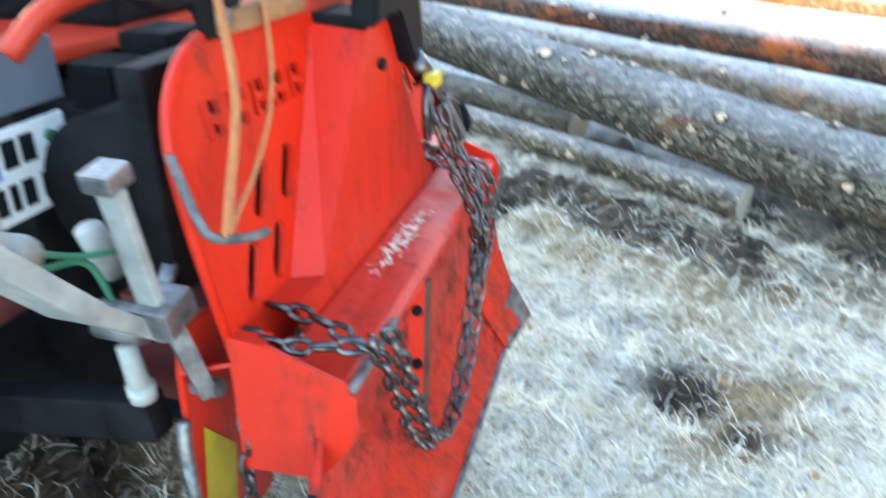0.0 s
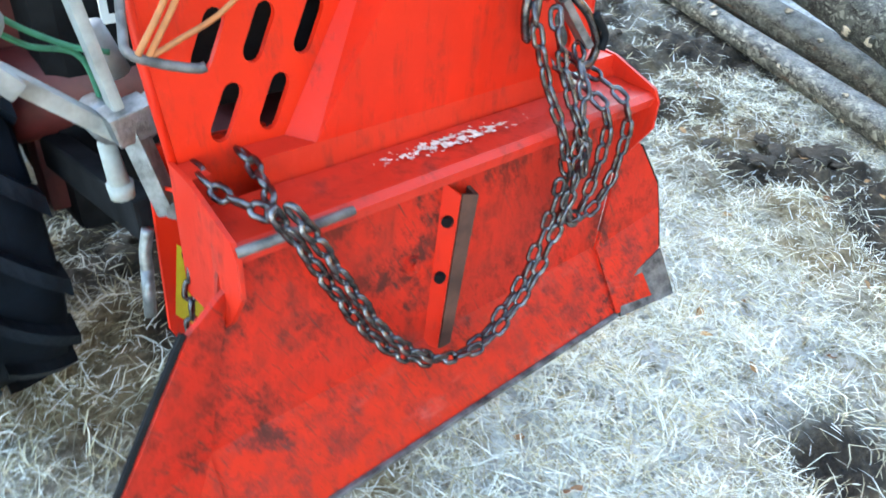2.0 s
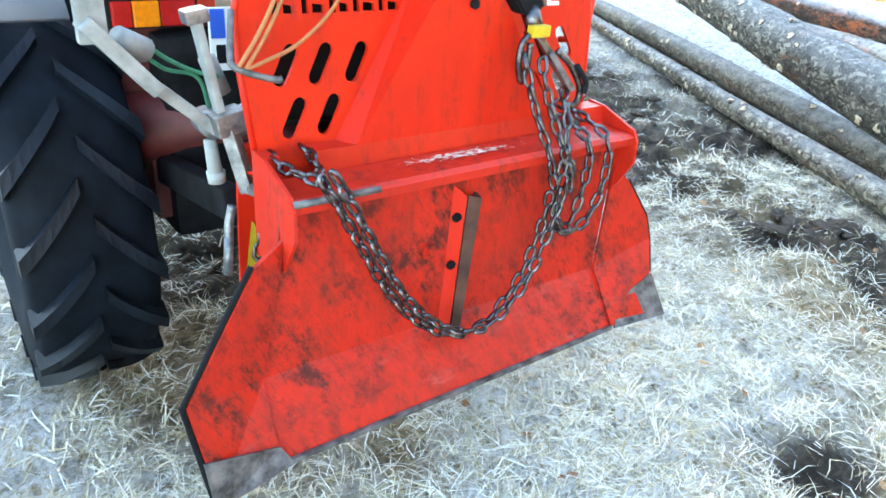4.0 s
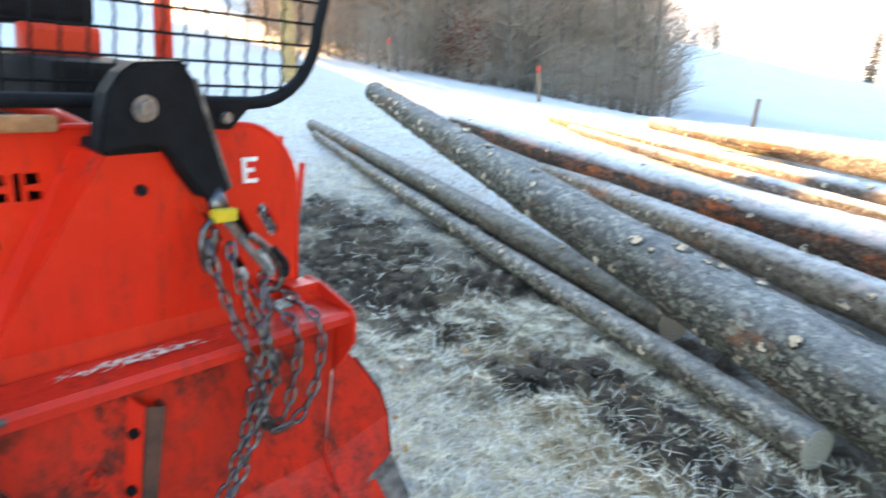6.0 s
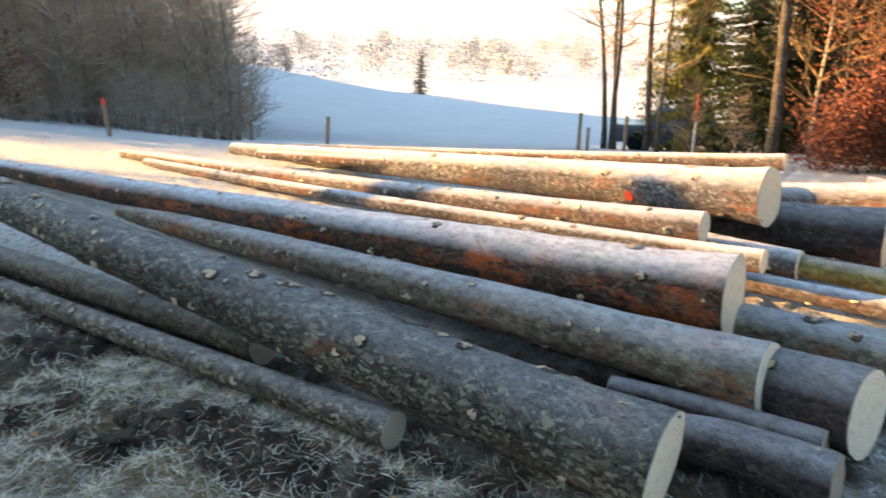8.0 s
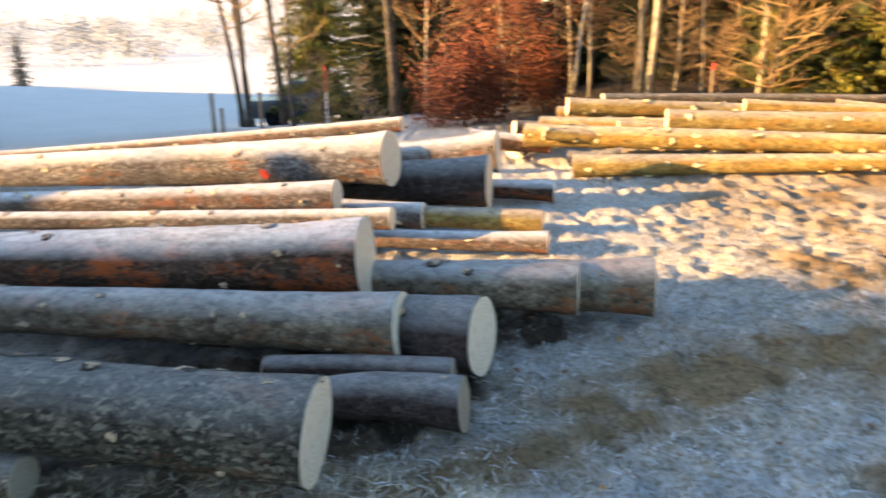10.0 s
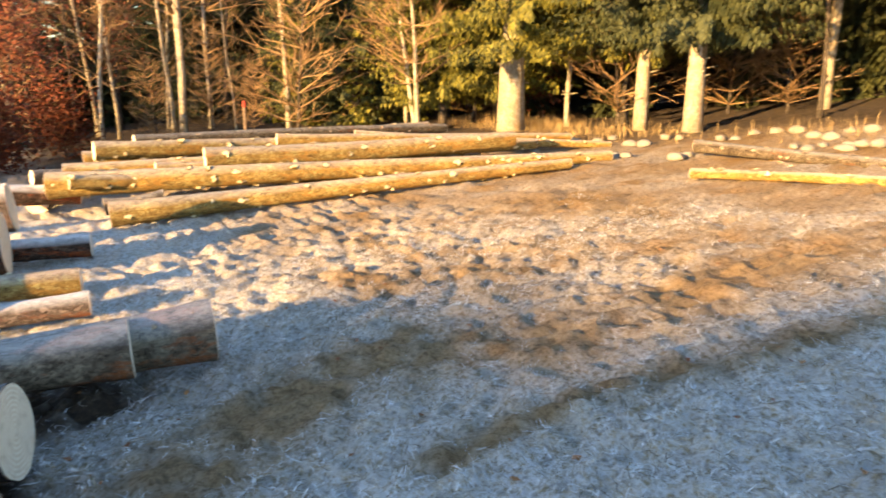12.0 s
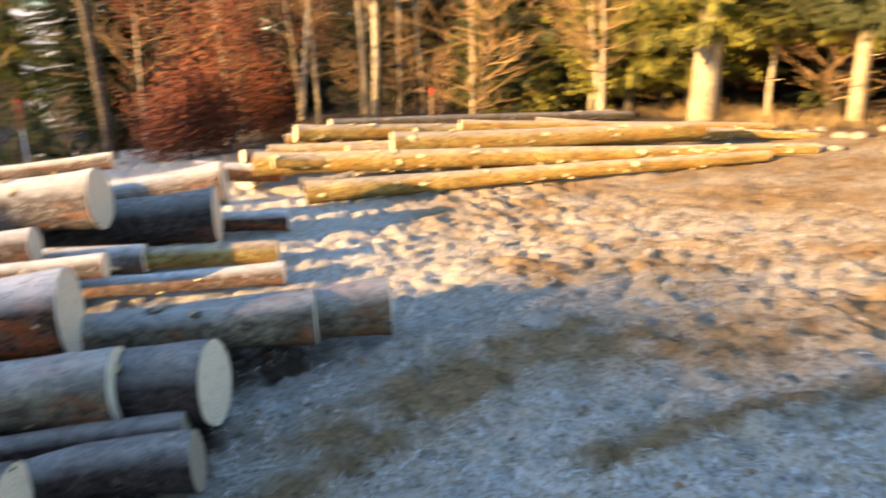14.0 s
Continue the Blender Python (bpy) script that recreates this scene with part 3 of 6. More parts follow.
def build_winch():
    w = tagged(empty("cable_winch", WINCH), "scuffed red forestry winch with a blade, hung behind the tractor", "cable winch")
    holes = []
    for sgn in (-1, 1):
        for dx, z in ((0.238, 0.964), (0.326, 0.966), (0.408, 0.968), (0.315, 0.858), (0.398, 0.858)):
            holes.append(capsule(MID + sgn * dx, z, 0.094, 0.0165, -sgn * 29))
    # stencilled mark: a stem and two short bars to each of its five figures
    for x, wd in ((-0.576, 0.046), (-0.510, 0.050), (-0.446, 0.046), (-0.388, 0.052), (-0.324, 0.050)):
        holes.append([(x, 1.067), (x + 0.015, 1.067), (x + 0.015, 1.121), (x, 1.121)])
        holes.append([(x + 0.021, 1.096), (x + wd, 1.099), (x + wd - 0.004, 1.120), (x + 0.021, 1.120)])
        holes.append([(x + 0.024, 1.068), (x + wd, 1.068), (x + wd, 1.084), (x + 0.024, 1.088)])
    bm = bmesh.new()
    plate(bm, rounded_shield(), 0.010, holes)
    lean_back(bm)
    part("shield", bm, RED, w, "red shield plate with slanted slots and cut-out bars")
    bm = bmesh.new()
    rim = rounded_shield()[2:]
    tube(bm, [(px, lean(pz) + 0.006, pz) for px, pz in (*rim, (-0.640, 0.760))], 0.008, 8)
    part("shield_rim", bm, RED, w, smooth=True)
    # raised middle panel, its sides sloping back to the shield
    bm = bmesh.new()
    t, b = 1.165, 0.800
    yb, yt = lean(b) - 0.001, lean(t) - 0.001
    sheet(bm, [[(-0.208, yt, t), (-0.456, yb, b), (-0.428, 0.054, b), (-0.192, 0.062, t - 0.004)],
               [(-0.192, 0.062, t - 0.004), (-0.428, 0.054, b), (0.166, 0.054, b), (-0.074, 0.062, t)],
               [(-0.074, 0.062, t), (0.166, 0.054, b), (0.194, yb, b), (-0.058, yt, t)],
               [(-0.208, yt, t + 0.004), (-0.192, 0.062, t - 0.004), (-0.074, 0.062, t), (-0.058, yt, t + 0.004)]], 0.004)
    part("middle_panel", bm, RED, w, "raised red panel, its creases worn pale")
    # no opening here: a black disc paints the dark of the bolt hole
    bm = bmesh.new()
    rod(bm, (-0.124, 0.050, 1.090), (-0.124, 0.063, 1.090), 0.012, seg=6)
    part("bolt_hole", bm, BLACKDIRT, w)
    bm = bmesh.new()
    for z0, x1 in ((1.069, 0.232), (1.095, 0.224), (1.121, 0.236)):
        box(bm, (0.192, -0.004, z0 - 0.005), (x1, -0.001, z0 + 0.005))
    box(bm, (0.190, -0.004, 1.064), (0.202, -0.0005, 1.126))
    lean_back(bm)
    part("painted_mark", bm, PLATE_WHITE, w, "worn white painted mark")
    # crossbeam above the blade
    bm = bmesh.new()
    prof = [(0.106, 0.800), (0.054, 0.800), (0.046, 0.750), (-0.062, 0.753), (-0.077, 0.744), (-0.072, 0.722), (-0.018, 0.700)]
    xa, xk1, xk2, xb = -0.645, -0.612, -0.532, 0.370
    quads = []
    for i in range(len(prof) - 1):
        (y0, z0), (y1, z1) = prof[i], prof[i + 1]
        spans = [(xa, xk1), (xk2, 0.20), (0.285, xb)] if i < 2 else [(xa, xb)]
        for p, q in spans:
            quads.append([(p, y0, z0), (q, y0, z0), (q, y1, z1), (p, y1, z1)])
    sheet(bm, quads, 0.006)
    part("crossbeam", bm, RED_BEAM, w, "red crossbeam with paint scraped off its top")
    for sx in (-0.652, 0.370):
        bm = bmesh.new()
        plate(bm, [(0.108, 0.806), (0.048, 0.802), (-0.070, 0.762), (-0.086, 0.735), (-0.088, 0.672), (-0.046, 0.600), (-0.020, 0.570), (0.108, 0.560)], 0.008)
        for v in bm.verts:
            v.co = Vector((sx + v.co.y, v.co.x, v.co.z))
        bmesh.ops.recalc_face_normals(bm, faces=bm.faces[:])
        part("end_plate", bm, RED_BEAM, w)
    bm = bmesh.new()
    tube(bm, [(-0.648, -0.078, 0.748), (-0.55, -0.079, 0.747), (-0.45, -0.078, 0.747)], 0.008, 8)
    part("wear_rod", bm, BARE, w, "worn bare steel rod along the beam's lip", True)
    bm = bmesh.new()
    cells = {}
    for i in range(150):
        for j in range(28):
            px, f = -0.37 + i * 0.0028, 0.04 + j * 0.030
            q = ((px + 0.17) / 0.165) ** 2 + ((f - 0.40 - 0.25 * (px + 0.17)) / 0.20) ** 2
            if noise.noise(Vector((px * 55, f * 9, 3))) + 0.7 * noise.noise(Vector((px * 150, f * 22, 3))) > 0.55 * q - 0.20 + 0.9 * (q > 2.2):
                ks = []
                for di, dj in ((0, 0), (1, 0), (1, 1), (0, 1)):
                    if (i + di, j + dj) not in cells:
                        y = 0.046 - 0.108 * (0.04 + (j + dj) * 0.030)
                        cells[i + di, j + dj] = bm.verts.new((-0.37 + (i + di) * 0.0028, y, 0.7555 - 0.028 * (y - 0.046)))
                    ks.append(cells[i + di, j + dj])
                bm.faces.new(ks)
    part("paint_scrape", bm, SCRAPE, w, "pale chipped primer where the paint is gone")["kind"] = "stuff"
    # blade and wings
    bm = bmesh.new()
    sheet(bm, [[(-0.645, -0.018, 0.715), (0.370, -0.018, 0.715), (0.345, -0.030, 0.325), (-0.718, -0.030, 0.325)],
               [(-0.718, -0.030, 0.325), (0.345, -0.030, 0.325), (0.345, -0.138, 0.174), (-0.728, -0.138, 0.174)]], 0.010)
    part("blade", bm, RED_BLADE, w, "red dozer blade streaked with dark scratches")
    for left in (True, False):
        bm = bmesh.new()
        if left:
            sheet(bm, [[(-0.648, -0.021, 0.655), (-0.718, -0.030, 0.325), (-0.905, -0.100, 0.375), (-0.815, -0.070, 0.500), (-0.726, -0.045, 0.618)],
                       [(-0.718, -0.030, 0.325), (-0.728, -0.138, 0.174), (-0.880, -0.168, 0.170), (-0.905, -0.100, 0.375)]], 0.010)
        else:
            sheet(bm, [[(0.372, -0.021, 0.655), (0.345, -0.030, 0.325), (0.548, -0.062, 0.392), (0.520, -0.055, 0.470), (0.432, -0.036, 0.590)],
                       [(0.345, -0.030, 0.325), (0.345, -0.138, 0.174), (0.532, -0.172, 0.188), (0.520, -0.110, 0.300), (0.548, -0.062, 0.392)]], 0.010)
        wing = part("blade_wing", bm, RED_BLADE, w)
        bm = bmesh.new()
        if left:
            sheet(bm, [[(-0.700, -0.147, 0.168), (-0.722, -0.122, 0.206), (-0.800, -0.134, 0.232), (-0.893, -0.146, 0.262), (-0.888, -0.178, 0.160)]], 0.010)
        else:
            sheet(bm, [[(0.352, -0.147, 0.168), (0.372, -0.122, 0.208), (0.440, -0.112, 0.262), (0.518, -0.118, 0.300), (0.540, -0.182, 0.178)]], 0.010)
        part("worn_tip", bm, BARE, wing, "bare steel wing tip worn grey by the ground")
    for line in ([(-0.728, -0.047, 0.620), (-0.816, -0.073, 0.502), (-0.908, -0.103, 0.376), (-0.884, -0.172, 0.172)], [(0.432, -0.038, 0.592), (0.521, -0.057, 0.472), (0.550, -0.065, 0.393), (0.522, -0.113, 0.300)]):
        bm = bmesh.new()
        tube(bm, line, 0.007, 6)
        part("wing_edge", bm, BLACKDIRT, w, "worn dark edge of the wing")
    bm = bmesh.new()
    beam(bm, (-0.728, -0.144, 0.172), (0.345, -0.144, 0.172), 0.012, 0.012, 0.003)
    part("cutting_edge", bm, BARE, w, "worn steel cutting edge")
    # stiffening channel down the middle of the blade
    bm = bmesh.new()
    sheet(bm, [[(-0.205, -0.016, 0.690), (-0.186, -0.050, 0.668), (-0.214, -0.056, 0.306), (-0.236, -0.024, 0.310)]], 0.006)
    part("channel_flange", bm, RED, w, "bright red flange in the lee of the blade")
    bm = bmesh.new()
    sheet(bm, [[(-0.180, -0.050, 0.668), (-0.140, -0.052, 0.656), (-0.178, -0.058, 0.302), (-0.208, -0.056, 0.302)],
               [(-0.140, -0.052, 0.656), (-0.132, -0.016, 0.660), (-0.170, -0.024, 0.304), (-0.178, -0.058, 0.302)]], 0.008)
    part("channel_web", bm, RIBDARK, w, "grimy dark stiffening rib")
    # black plugs stand in for the shade inside the pin holes
    for hx, hy, hz in ((-0.197, -0.036, 0.612), (-0.207, -0.040, 0.486)):
        bm = bmesh.new()
        rod(bm, (hx - 0.012, hy - 0.006, hz), (hx + 0.010, hy + 0.006, hz), 0.011, seg=10)
        part("pin_hole", bm, BLACKDIRT, w)
    bm = bmesh.new()
    rod(bm, (-0.275, -0.034, 0.532), (-0.275, -0.018, 0.532), 0.020, 0.023, 10)
    rod(bm, (-0.272, -0.040, 0.536), (-0.275, -0.030, 0.532), 0.011, 0.012, 6)
    part("weld_stud", bm, RED_BLADE, w, "rounded weld stud on the blade")
    for (ax, az), (bx, bz) in (((0.352, 0.372), (0.347, 0.318)), ((0.347, 0.312), (0.345, 0.268))):
        bm = bmesh.new()
        beam(bm, (ax, -0.034, az), (bx, -0.036 - 0.7 * max(0.0, 0.318 - bz), bz), 0.011, 0.008, 0.003)
        part("weld_bead", bm, RED, w, "knocked weld bead along the fold")
    # frame behind the shield
    for sx, sg in ((-0.640, 1), (0.330, -1)):
        bm = bmesh.new()
        plate(bm, [(sx, 0.790), (sx + sg * 0.20, 0.780), (sx + sg * 0.20, 0.30), (sx + sg * 0.02, 0.30), (sx - sg * 0.024, 0.42), (sx - sg * 0.014, 0.720)], 0.010)
        bmesh.ops.translate(bm, vec=(0, 0.193, 0), verts=bm.verts[:])
        part("side_plate", bm, RED, w)
    bm = bmesh.new()
    sheet(bm, [[(-0.656, 0.192, 0.724), (-0.640, 0.116, 0.745), (-0.560, 0.116, 0.700), (-0.560, 0.192, 0.680)]], 0.006)
    part("gusset_plate", bm, RED, w)
    bm = bmesh.new()
    v = [bm.verts.new((xx, 0.189, zz)) for xx, zz in ((-0.629, 0.603), (-0.652, 0.455), (-0.575, 0.350), (-0.550, 0.500))]
    bm.faces.new(v)
    part("warning_sticker", bm, YELLOW, w, "yellow sticker, scuffed at its edge")
    bm = bmesh.new()
    rod(bm, (-0.45, 0.42, 0.90), (0.15, 0.42, 0.90), 0.15, seg=24)
    part("cable_drum", bm, BLACKDIRT, w, "dark cable drum behind the shield", True)
    bm = bmesh.new()
    box(bm, (-0.60, 0.215, 0.82), (0.30, 0.26, 1.17), 0.01)
    part("rear_cover", bm, BLACKDIRT, w, "grimy black cover behind the shield")
    bm = bmesh.new()
    box(bm, (-0.50, 0.21, 0.52), (0.20, 0.42, 0.74), 0.01)
    part("gear_housing", bm, RED_DARK, w)
    bm = bmesh.new()
    tube(bm, smooth_path([(-0.662, 0.146, 1.080), (-0.672, 0.128, 1.050), (-0.684, 0.104, 1.010), (-0.690, 0.082, 0.988), (-0.655, 0.066, 0.972), (-0.612, 0.058, 0.960), (-0.600, 0.054, 0.962)], 4), 0.007, 8)
    part("cord_hook", bm, BARE, w, "bent steel hook", True)
    bm = bmesh.new()
    box(bm, (-0.50, 0.150, 1.196), (-0.235, 0.182, 1.228), 0.008)
    part("wooden_strip", bm, BOARD, w, "brown wooden strip along the shield's top")
    # small red lever at the far edge of the shield
    bm = bmesh.new()
    tube(bm, [(0.33, 0.22, 0.955), (0.405, 0.20, 0.955), (0.418, 0.20, 0.968), (0.427, 0.20, 1.092)], 0.009, 8)
    part("lever", bm, RED, w, "", True)
    # pulley arm
    bm = bmesh.new()
    plate(bm, [(-0.218, 1.172), (-0.210, 1.235), (-0.200, 1.283), (-0.174, 1.322), (-0.145, 1.342), (-0.044, 1.350), (-0.019, 1.318), (0.074, 1.076), (0.010, 1.062), (-0.086, 1.176), (-0.120, 1.182)], 0.050)
    bmesh.ops.bevel(bm, geom=[e for e in bm.edges if e.is_manifold and e.calc_face_angle(0) > 1.0], offset=0.006, segments=2, affect="EDGES")
    bmesh.ops.translate(bm, vec=(0, 0.030, 0), verts=bm.verts[:])
    arm = part("pulley_arm", bm, BLACKPAINT, w, "black steel pulley arm")
    bm = bmesh.new()
    beam(bm, (-0.016, 0.055, 1.316), (0.074, 0.055, 1.082), 0.051, 0.010, 0.003, 0)
    part("worn_edge", bm, BARE, arm, "worn bright edge")
    bm = bmesh.new()
    rod(bm, (-0.128, 0.014, 1.256), (-0.128, 0.13, 1.256), 0.018, seg=6)
    rod(bm, (-0.128, 0.026, 1.256), (-0.128, 0.030, 1.256), 0.026, seg=20)
    part("axle_bolt", bm, ZINC, arm, "zinc-plated hexagon bolt")
    bm = bmesh.new()
    box(bm, (-0.190, 0.062, 1.150), (-0.060, 0.170, 1.186), 0.006)
    part("arm_saddle", bm, BLACKPAINT, w)
    bm = bmesh.new()
    rod(bm, (0.040, 0.050, 1.078), (0.040, 0.020, 1.030), 0.024, 0.022, 16)
    rod(bm, (0.040, 0.021, 1.032), (0.040, 0.017, 1.024), 0.029, 0.029, 16)
    part("cable_ferrule", bm, STEEL, arm, "", True)
    # guard screen above the shield
    bm = bmesh.new()
    left, right, low, top, ry, rc = -0.755, 0.440, 1.255, 1.82, 0.175, 0.20
    pts = [(left - 0.06, ry, top)]
    for i in range(9):
        a = math.pi + math.pi / 2 * i / 8
        pts.append((left + rc + rc * math.cos(a), ry, low + rc + rc * math.sin(a)))
    for i in range(9):
        a = -math.pi / 2 + math.pi / 2 * i / 8
        pts.append((right - rc + rc * math.cos(a), ry, low + rc + rc * math.sin(a)))
    pts.append((right + 0.10, ry, top))
    tube(bm, pts, 0.016, 10, closed=True)
    guard = part("guard_frame", bm, BLACKPAINT, w, "black bent tube guard frame", True)
    bm = bmesh.new()
    step = 0.054
    k = left + step
    while k < right - 0.01:
        z0 = low + rc - math.sqrt(max(0, rc ** 2 - max(0, left + rc - k, k - right + rc) ** 2))
        tube(bm, [(k, ry + (0.004 if i % 2 else -0.004), z0 + (top - z0) * i / 26) for i in range(27)], 0.0034, 5)
        k += step
    k = low + step * 0.7
    while k < top:
        ins = max(0, low + rc - k)
        e = rc - math.sqrt(max(0, rc ** 2 - ins ** 2))
        tube(bm, [(left + e + (right - left - 2 * e) * i / 30, ry + (-0.004 if i % 2 else 0.004), k) for i in range(31)], 0.0034, 5)
        k += step
    part("wire_mesh", bm, BLACKDIRT, guard, "dark woven wire mesh", True)
    for lx in (0.135, -0.50):
        bm = bmesh.new()
        plate(bm, [(lx - 0.05, 1.262), (lx - 0.02, 1.195), (lx + 0.03, 1.193), (lx + 0.10, 1.262)], 0.012)
        bmesh.ops.translate(bm, vec=(0, 0.160, 0), verts=bm.verts[:])
        lug = part("guard_lug", bm, BLACKPAINT, w)
        bm = bmesh.new()
        rod(bm, (lx + 0.012, 0.145, 1.222), (lx + 0.012, 0.175, 1.222), 0.014, seg=6)
        part("bolt", bm, ZINC, lug)
    return w


def smooth_path(pts, n=14):
    """A Catmull-Rom curve through points, finely sampled."""
    pts = [Vector(p) for p in pts]
    ext = [pts[0] * 2 - pts[1], *pts, pts[-1] * 2 - pts[-2]]
    out = []
    for i in range(1, len(ext) - 2):
        p0, p1, p2, p3 = ext[i - 1:i + 3]
        for k in range(n):
            t = k / n
            out.append(0.5 * (2 * p1 + (p2 - p0) * t + (2 * p0 - 5 * p1 + 4 * p2 - p3) * t * t + (3 * p1 - p0 - 3 * p2 + p3) * t ** 3))
    out.append(pts[-1])
    return out


winch = build_winch()


# ---- chains and hooks ----
def link_mesh():
    bm = bmesh.new()
    L, W, r = 0.0500, 0.0300, 0.0052
    c = W / 2 - r
    pts = []
    for i in range(6):
        a = math.pi * i / 5
        pts.append((c * math.cos(a), 0, (L / 2 - W / 2) + c * math.sin(a)))
    for i in range(6):
        a = math.pi + math.pi * i / 5
        pts.append((c * math.cos(a), 0, -(L / 2 - W / 2) + c * math.sin(a)))
    tube(bm, pts, r, 6, closed=True)
    me = bpy.data.meshes.new("link")
    bm.to_mesh(me)
    bm.free()
    me.materials.append(STEEL)
    me.shade_smooth()
    return me


LINK = link_mesh()


def chain(label, strands, pitch=0.0385):
    th = tagged(empty("chain", WINCH), label, "chain", "choker chains on the winch")
    turn = 0
    for st in strands:
        line = smooth_path(st)
        acc, nxt = 0.0, 0.0
        for a, b in zip(line, line[1:]):
            d = (b - a).length
            while d > 0 and acc + d >= nxt:
                p = a.lerp(b, (nxt - acc) / d)
                q = (b - a).to_track_quat("Z", "Y").to_matrix().to_4x4()
                shared("link", LINK, th, Matrix.Translation(p) @ q @ pose(0, 0, 0, 0, random.uniform(-8, 8), 45 + 90 * (turn % 2) + random.uniform(-14, 14)))
                turn += 1
                nxt += pitch
            acc += d
    return th


def off(pts, d):
    return [(x + d[0], y + d[1], z + d[2]) for x, y, z in pts]


SWAG = [(-0.588, -0.094, 0.790), (-0.546, -0.100, 0.710), (-0.491, -0.100, 0.605), (-0.432, -0.100, 0.500), (-0.352, -0.100, 0.400), (-0.245, -0.100, 0.325), (-0.140, -0.100, 0.318), (-0.042, -0.100, 0.405), (0.012, -0.100, 0.515), (0.040, -0.100, 0.610), (0.040, -0.100, 0.660)]
RISE = [(0.050, -0.100, 0.680), (0.034, -0.090, 0.750), (0.010, -0.055, 0.840), (-0.012, -0.030, 0.930), (-0.010, -0.005, 0.985)]
chain("grey steel choker chain doubled in a slack swag across the blade", [
    [(-0.620, 0.090, 0.792), (-0.621, 0.020, 0.790), (-0.606, -0.030, 0.788), (-0.582, -0.086, 0.786)],
    [(-0.545, 0.080, 0.800), (-0.552, 0.015, 0.795), (-0.572, -0.045, 0.788), (-0.592, -0.092, 0.780)],
    SWAG, off(SWAG, (0.016, -0.020, 0.014)), RISE, off(RISE, (0.046, -0.012, -0.010))])
chain("grey steel choker chain looped over the winch beam", [
    [(0.165, 0.085, 0.812), (0.168, 0.020, 0.800), (0.172, -0.070, 0.775), (0.176, -0.096, 0.720), (0.160, -0.100, 0.630), (0.140, -0.100, 0.560), (0.110, -0.100, 0.540), (0.078, -0.100, 0.575), (0.085, -0.100, 0.640), (0.105, -0.100, 0.700), (0.075, -0.100, 0.770)],
    [(0.232, 0.085, 0.812), (0.238, 0.020, 0.800), (0.246, -0.070, 0.770), (0.250, -0.096, 0.710), (0.232, -0.100, 0.610), (0.196, -0.100, 0.545), (0.140, -0.100, 0.522), (0.085, -0.102, 0.545), (0.062, -0.102, 0.600)],
    [(0.118, -0.030, 0.880), (0.090, -0.080, 0.820), (0.078, -0.100, 0.740), (0.062, -0.104, 0.660)]])
chain("short grey chain hanging beside the yellow sticker", [[(-0.628, 0.108, 0.680), (-0.645, 0.104, 0.601), (-0.653, 0.102, 0.529), (-0.658, 0.100, 0.462), (-0.656, 0.100, 0.400)]])


def build_hook():
    h = tagged(empty("winch_hook", WINCH), "grey steel cable hook hanging from the pulley arm", "hook")
    bm = bmesh.new()
    beam(bm, (0.040, 0.016, 1.026), (0.088, -0.004, 0.962), 0.030, 0.020, 0.006)
    part("hook_shank", bm, STEEL, h)
    bm = bmesh.new()
    beam(bm, (0.072, 0.000, 0.982), (0.140, -0.026, 0.890), 0.048, 0.016, 0.005)
    part("hook_body", bm, BARE, h, "flat grey steel hook body")
    bm = bmesh.new()
    tube(bm, smooth_path([(0.092, -0.012, 0.985), (0.130, -0.026, 0.950), (0.166, -0.030, 0.900), (0.172, -0.030, 0.868), (0.156, -0.030, 0.846), (0.128, -0.028, 0.852)], 6), 0.009, 8)
    part("hook_bill", bm, STEEL, h, "", True)
    bm = bmesh.new()
    tube(bm, smooth_path([(0.142, -0.036, 0.950), (0.176, -0.042, 0.908), (0.174, -0.042, 0.878)], 6), 0.008, 8)
    part("hook_latch", bm, BLACKPAINT, h, "black spring latch", True)
    bm = bmesh.new()
    box(bm, (0.006, -0.012, 1.018), (0.062, 0.014, 1.046), 0.006)
    part("yellow_tag", bm, YELLOW, h, "yellow plastic tag")
    bm = bmesh.new()
    tube(bm, smooth_path([(0.006, 0.004, 1.024), (-0.016, 0.002, 1.000), (-0.020, 0.000, 0.955), (-0.006, 0.000, 0.915), (0.008, 0.000, 0.955), (0.012, 0.002, 1.005)], 6), 0.0085, 8)
    part("chain_hook", bm, STEEL, h, "", True)


build_hook()


def cord(name, label, pts, r, mat, cat="cord"):
    bm = bmesh.new()
    tube(bm, smooth_path(pts, 8), r, 6)
    ob = part(name, bm, mat, None, "", True)
    ob.matrix_basis = WINCH
    return tagged(ob, label, cat, "cords")


UPCORD = [(-0.520, 0.140, 1.270), (-0.548, 0.110, 1.160), (-0.580, 0.095, 1.100), (-0.622, 0.086, 1.035), (-0.668, 0.072, 0.982)]
cord("cord", "orange plastic pull cord hanging from the guard to a hook", UPCORD, 0.0044, CORD)
cord("cord", "orange plastic pull cord hanging from the guard to a hook", off(UPCORD, (-0.015, -0.004, 0.006)), 0.0044, CORD)
cord("cord", "orange plastic pull cord sagging across the shield", [(-0.385, 0.150, 1.270), (-0.410, 0.130, 1.150), (-0.458, 0.115, 1.078), (-0.545, 0.100, 1.016), (-0.620, 0.085, 0.992), (-0.668, 0.072, 0.980)], 0.0042, CORD)


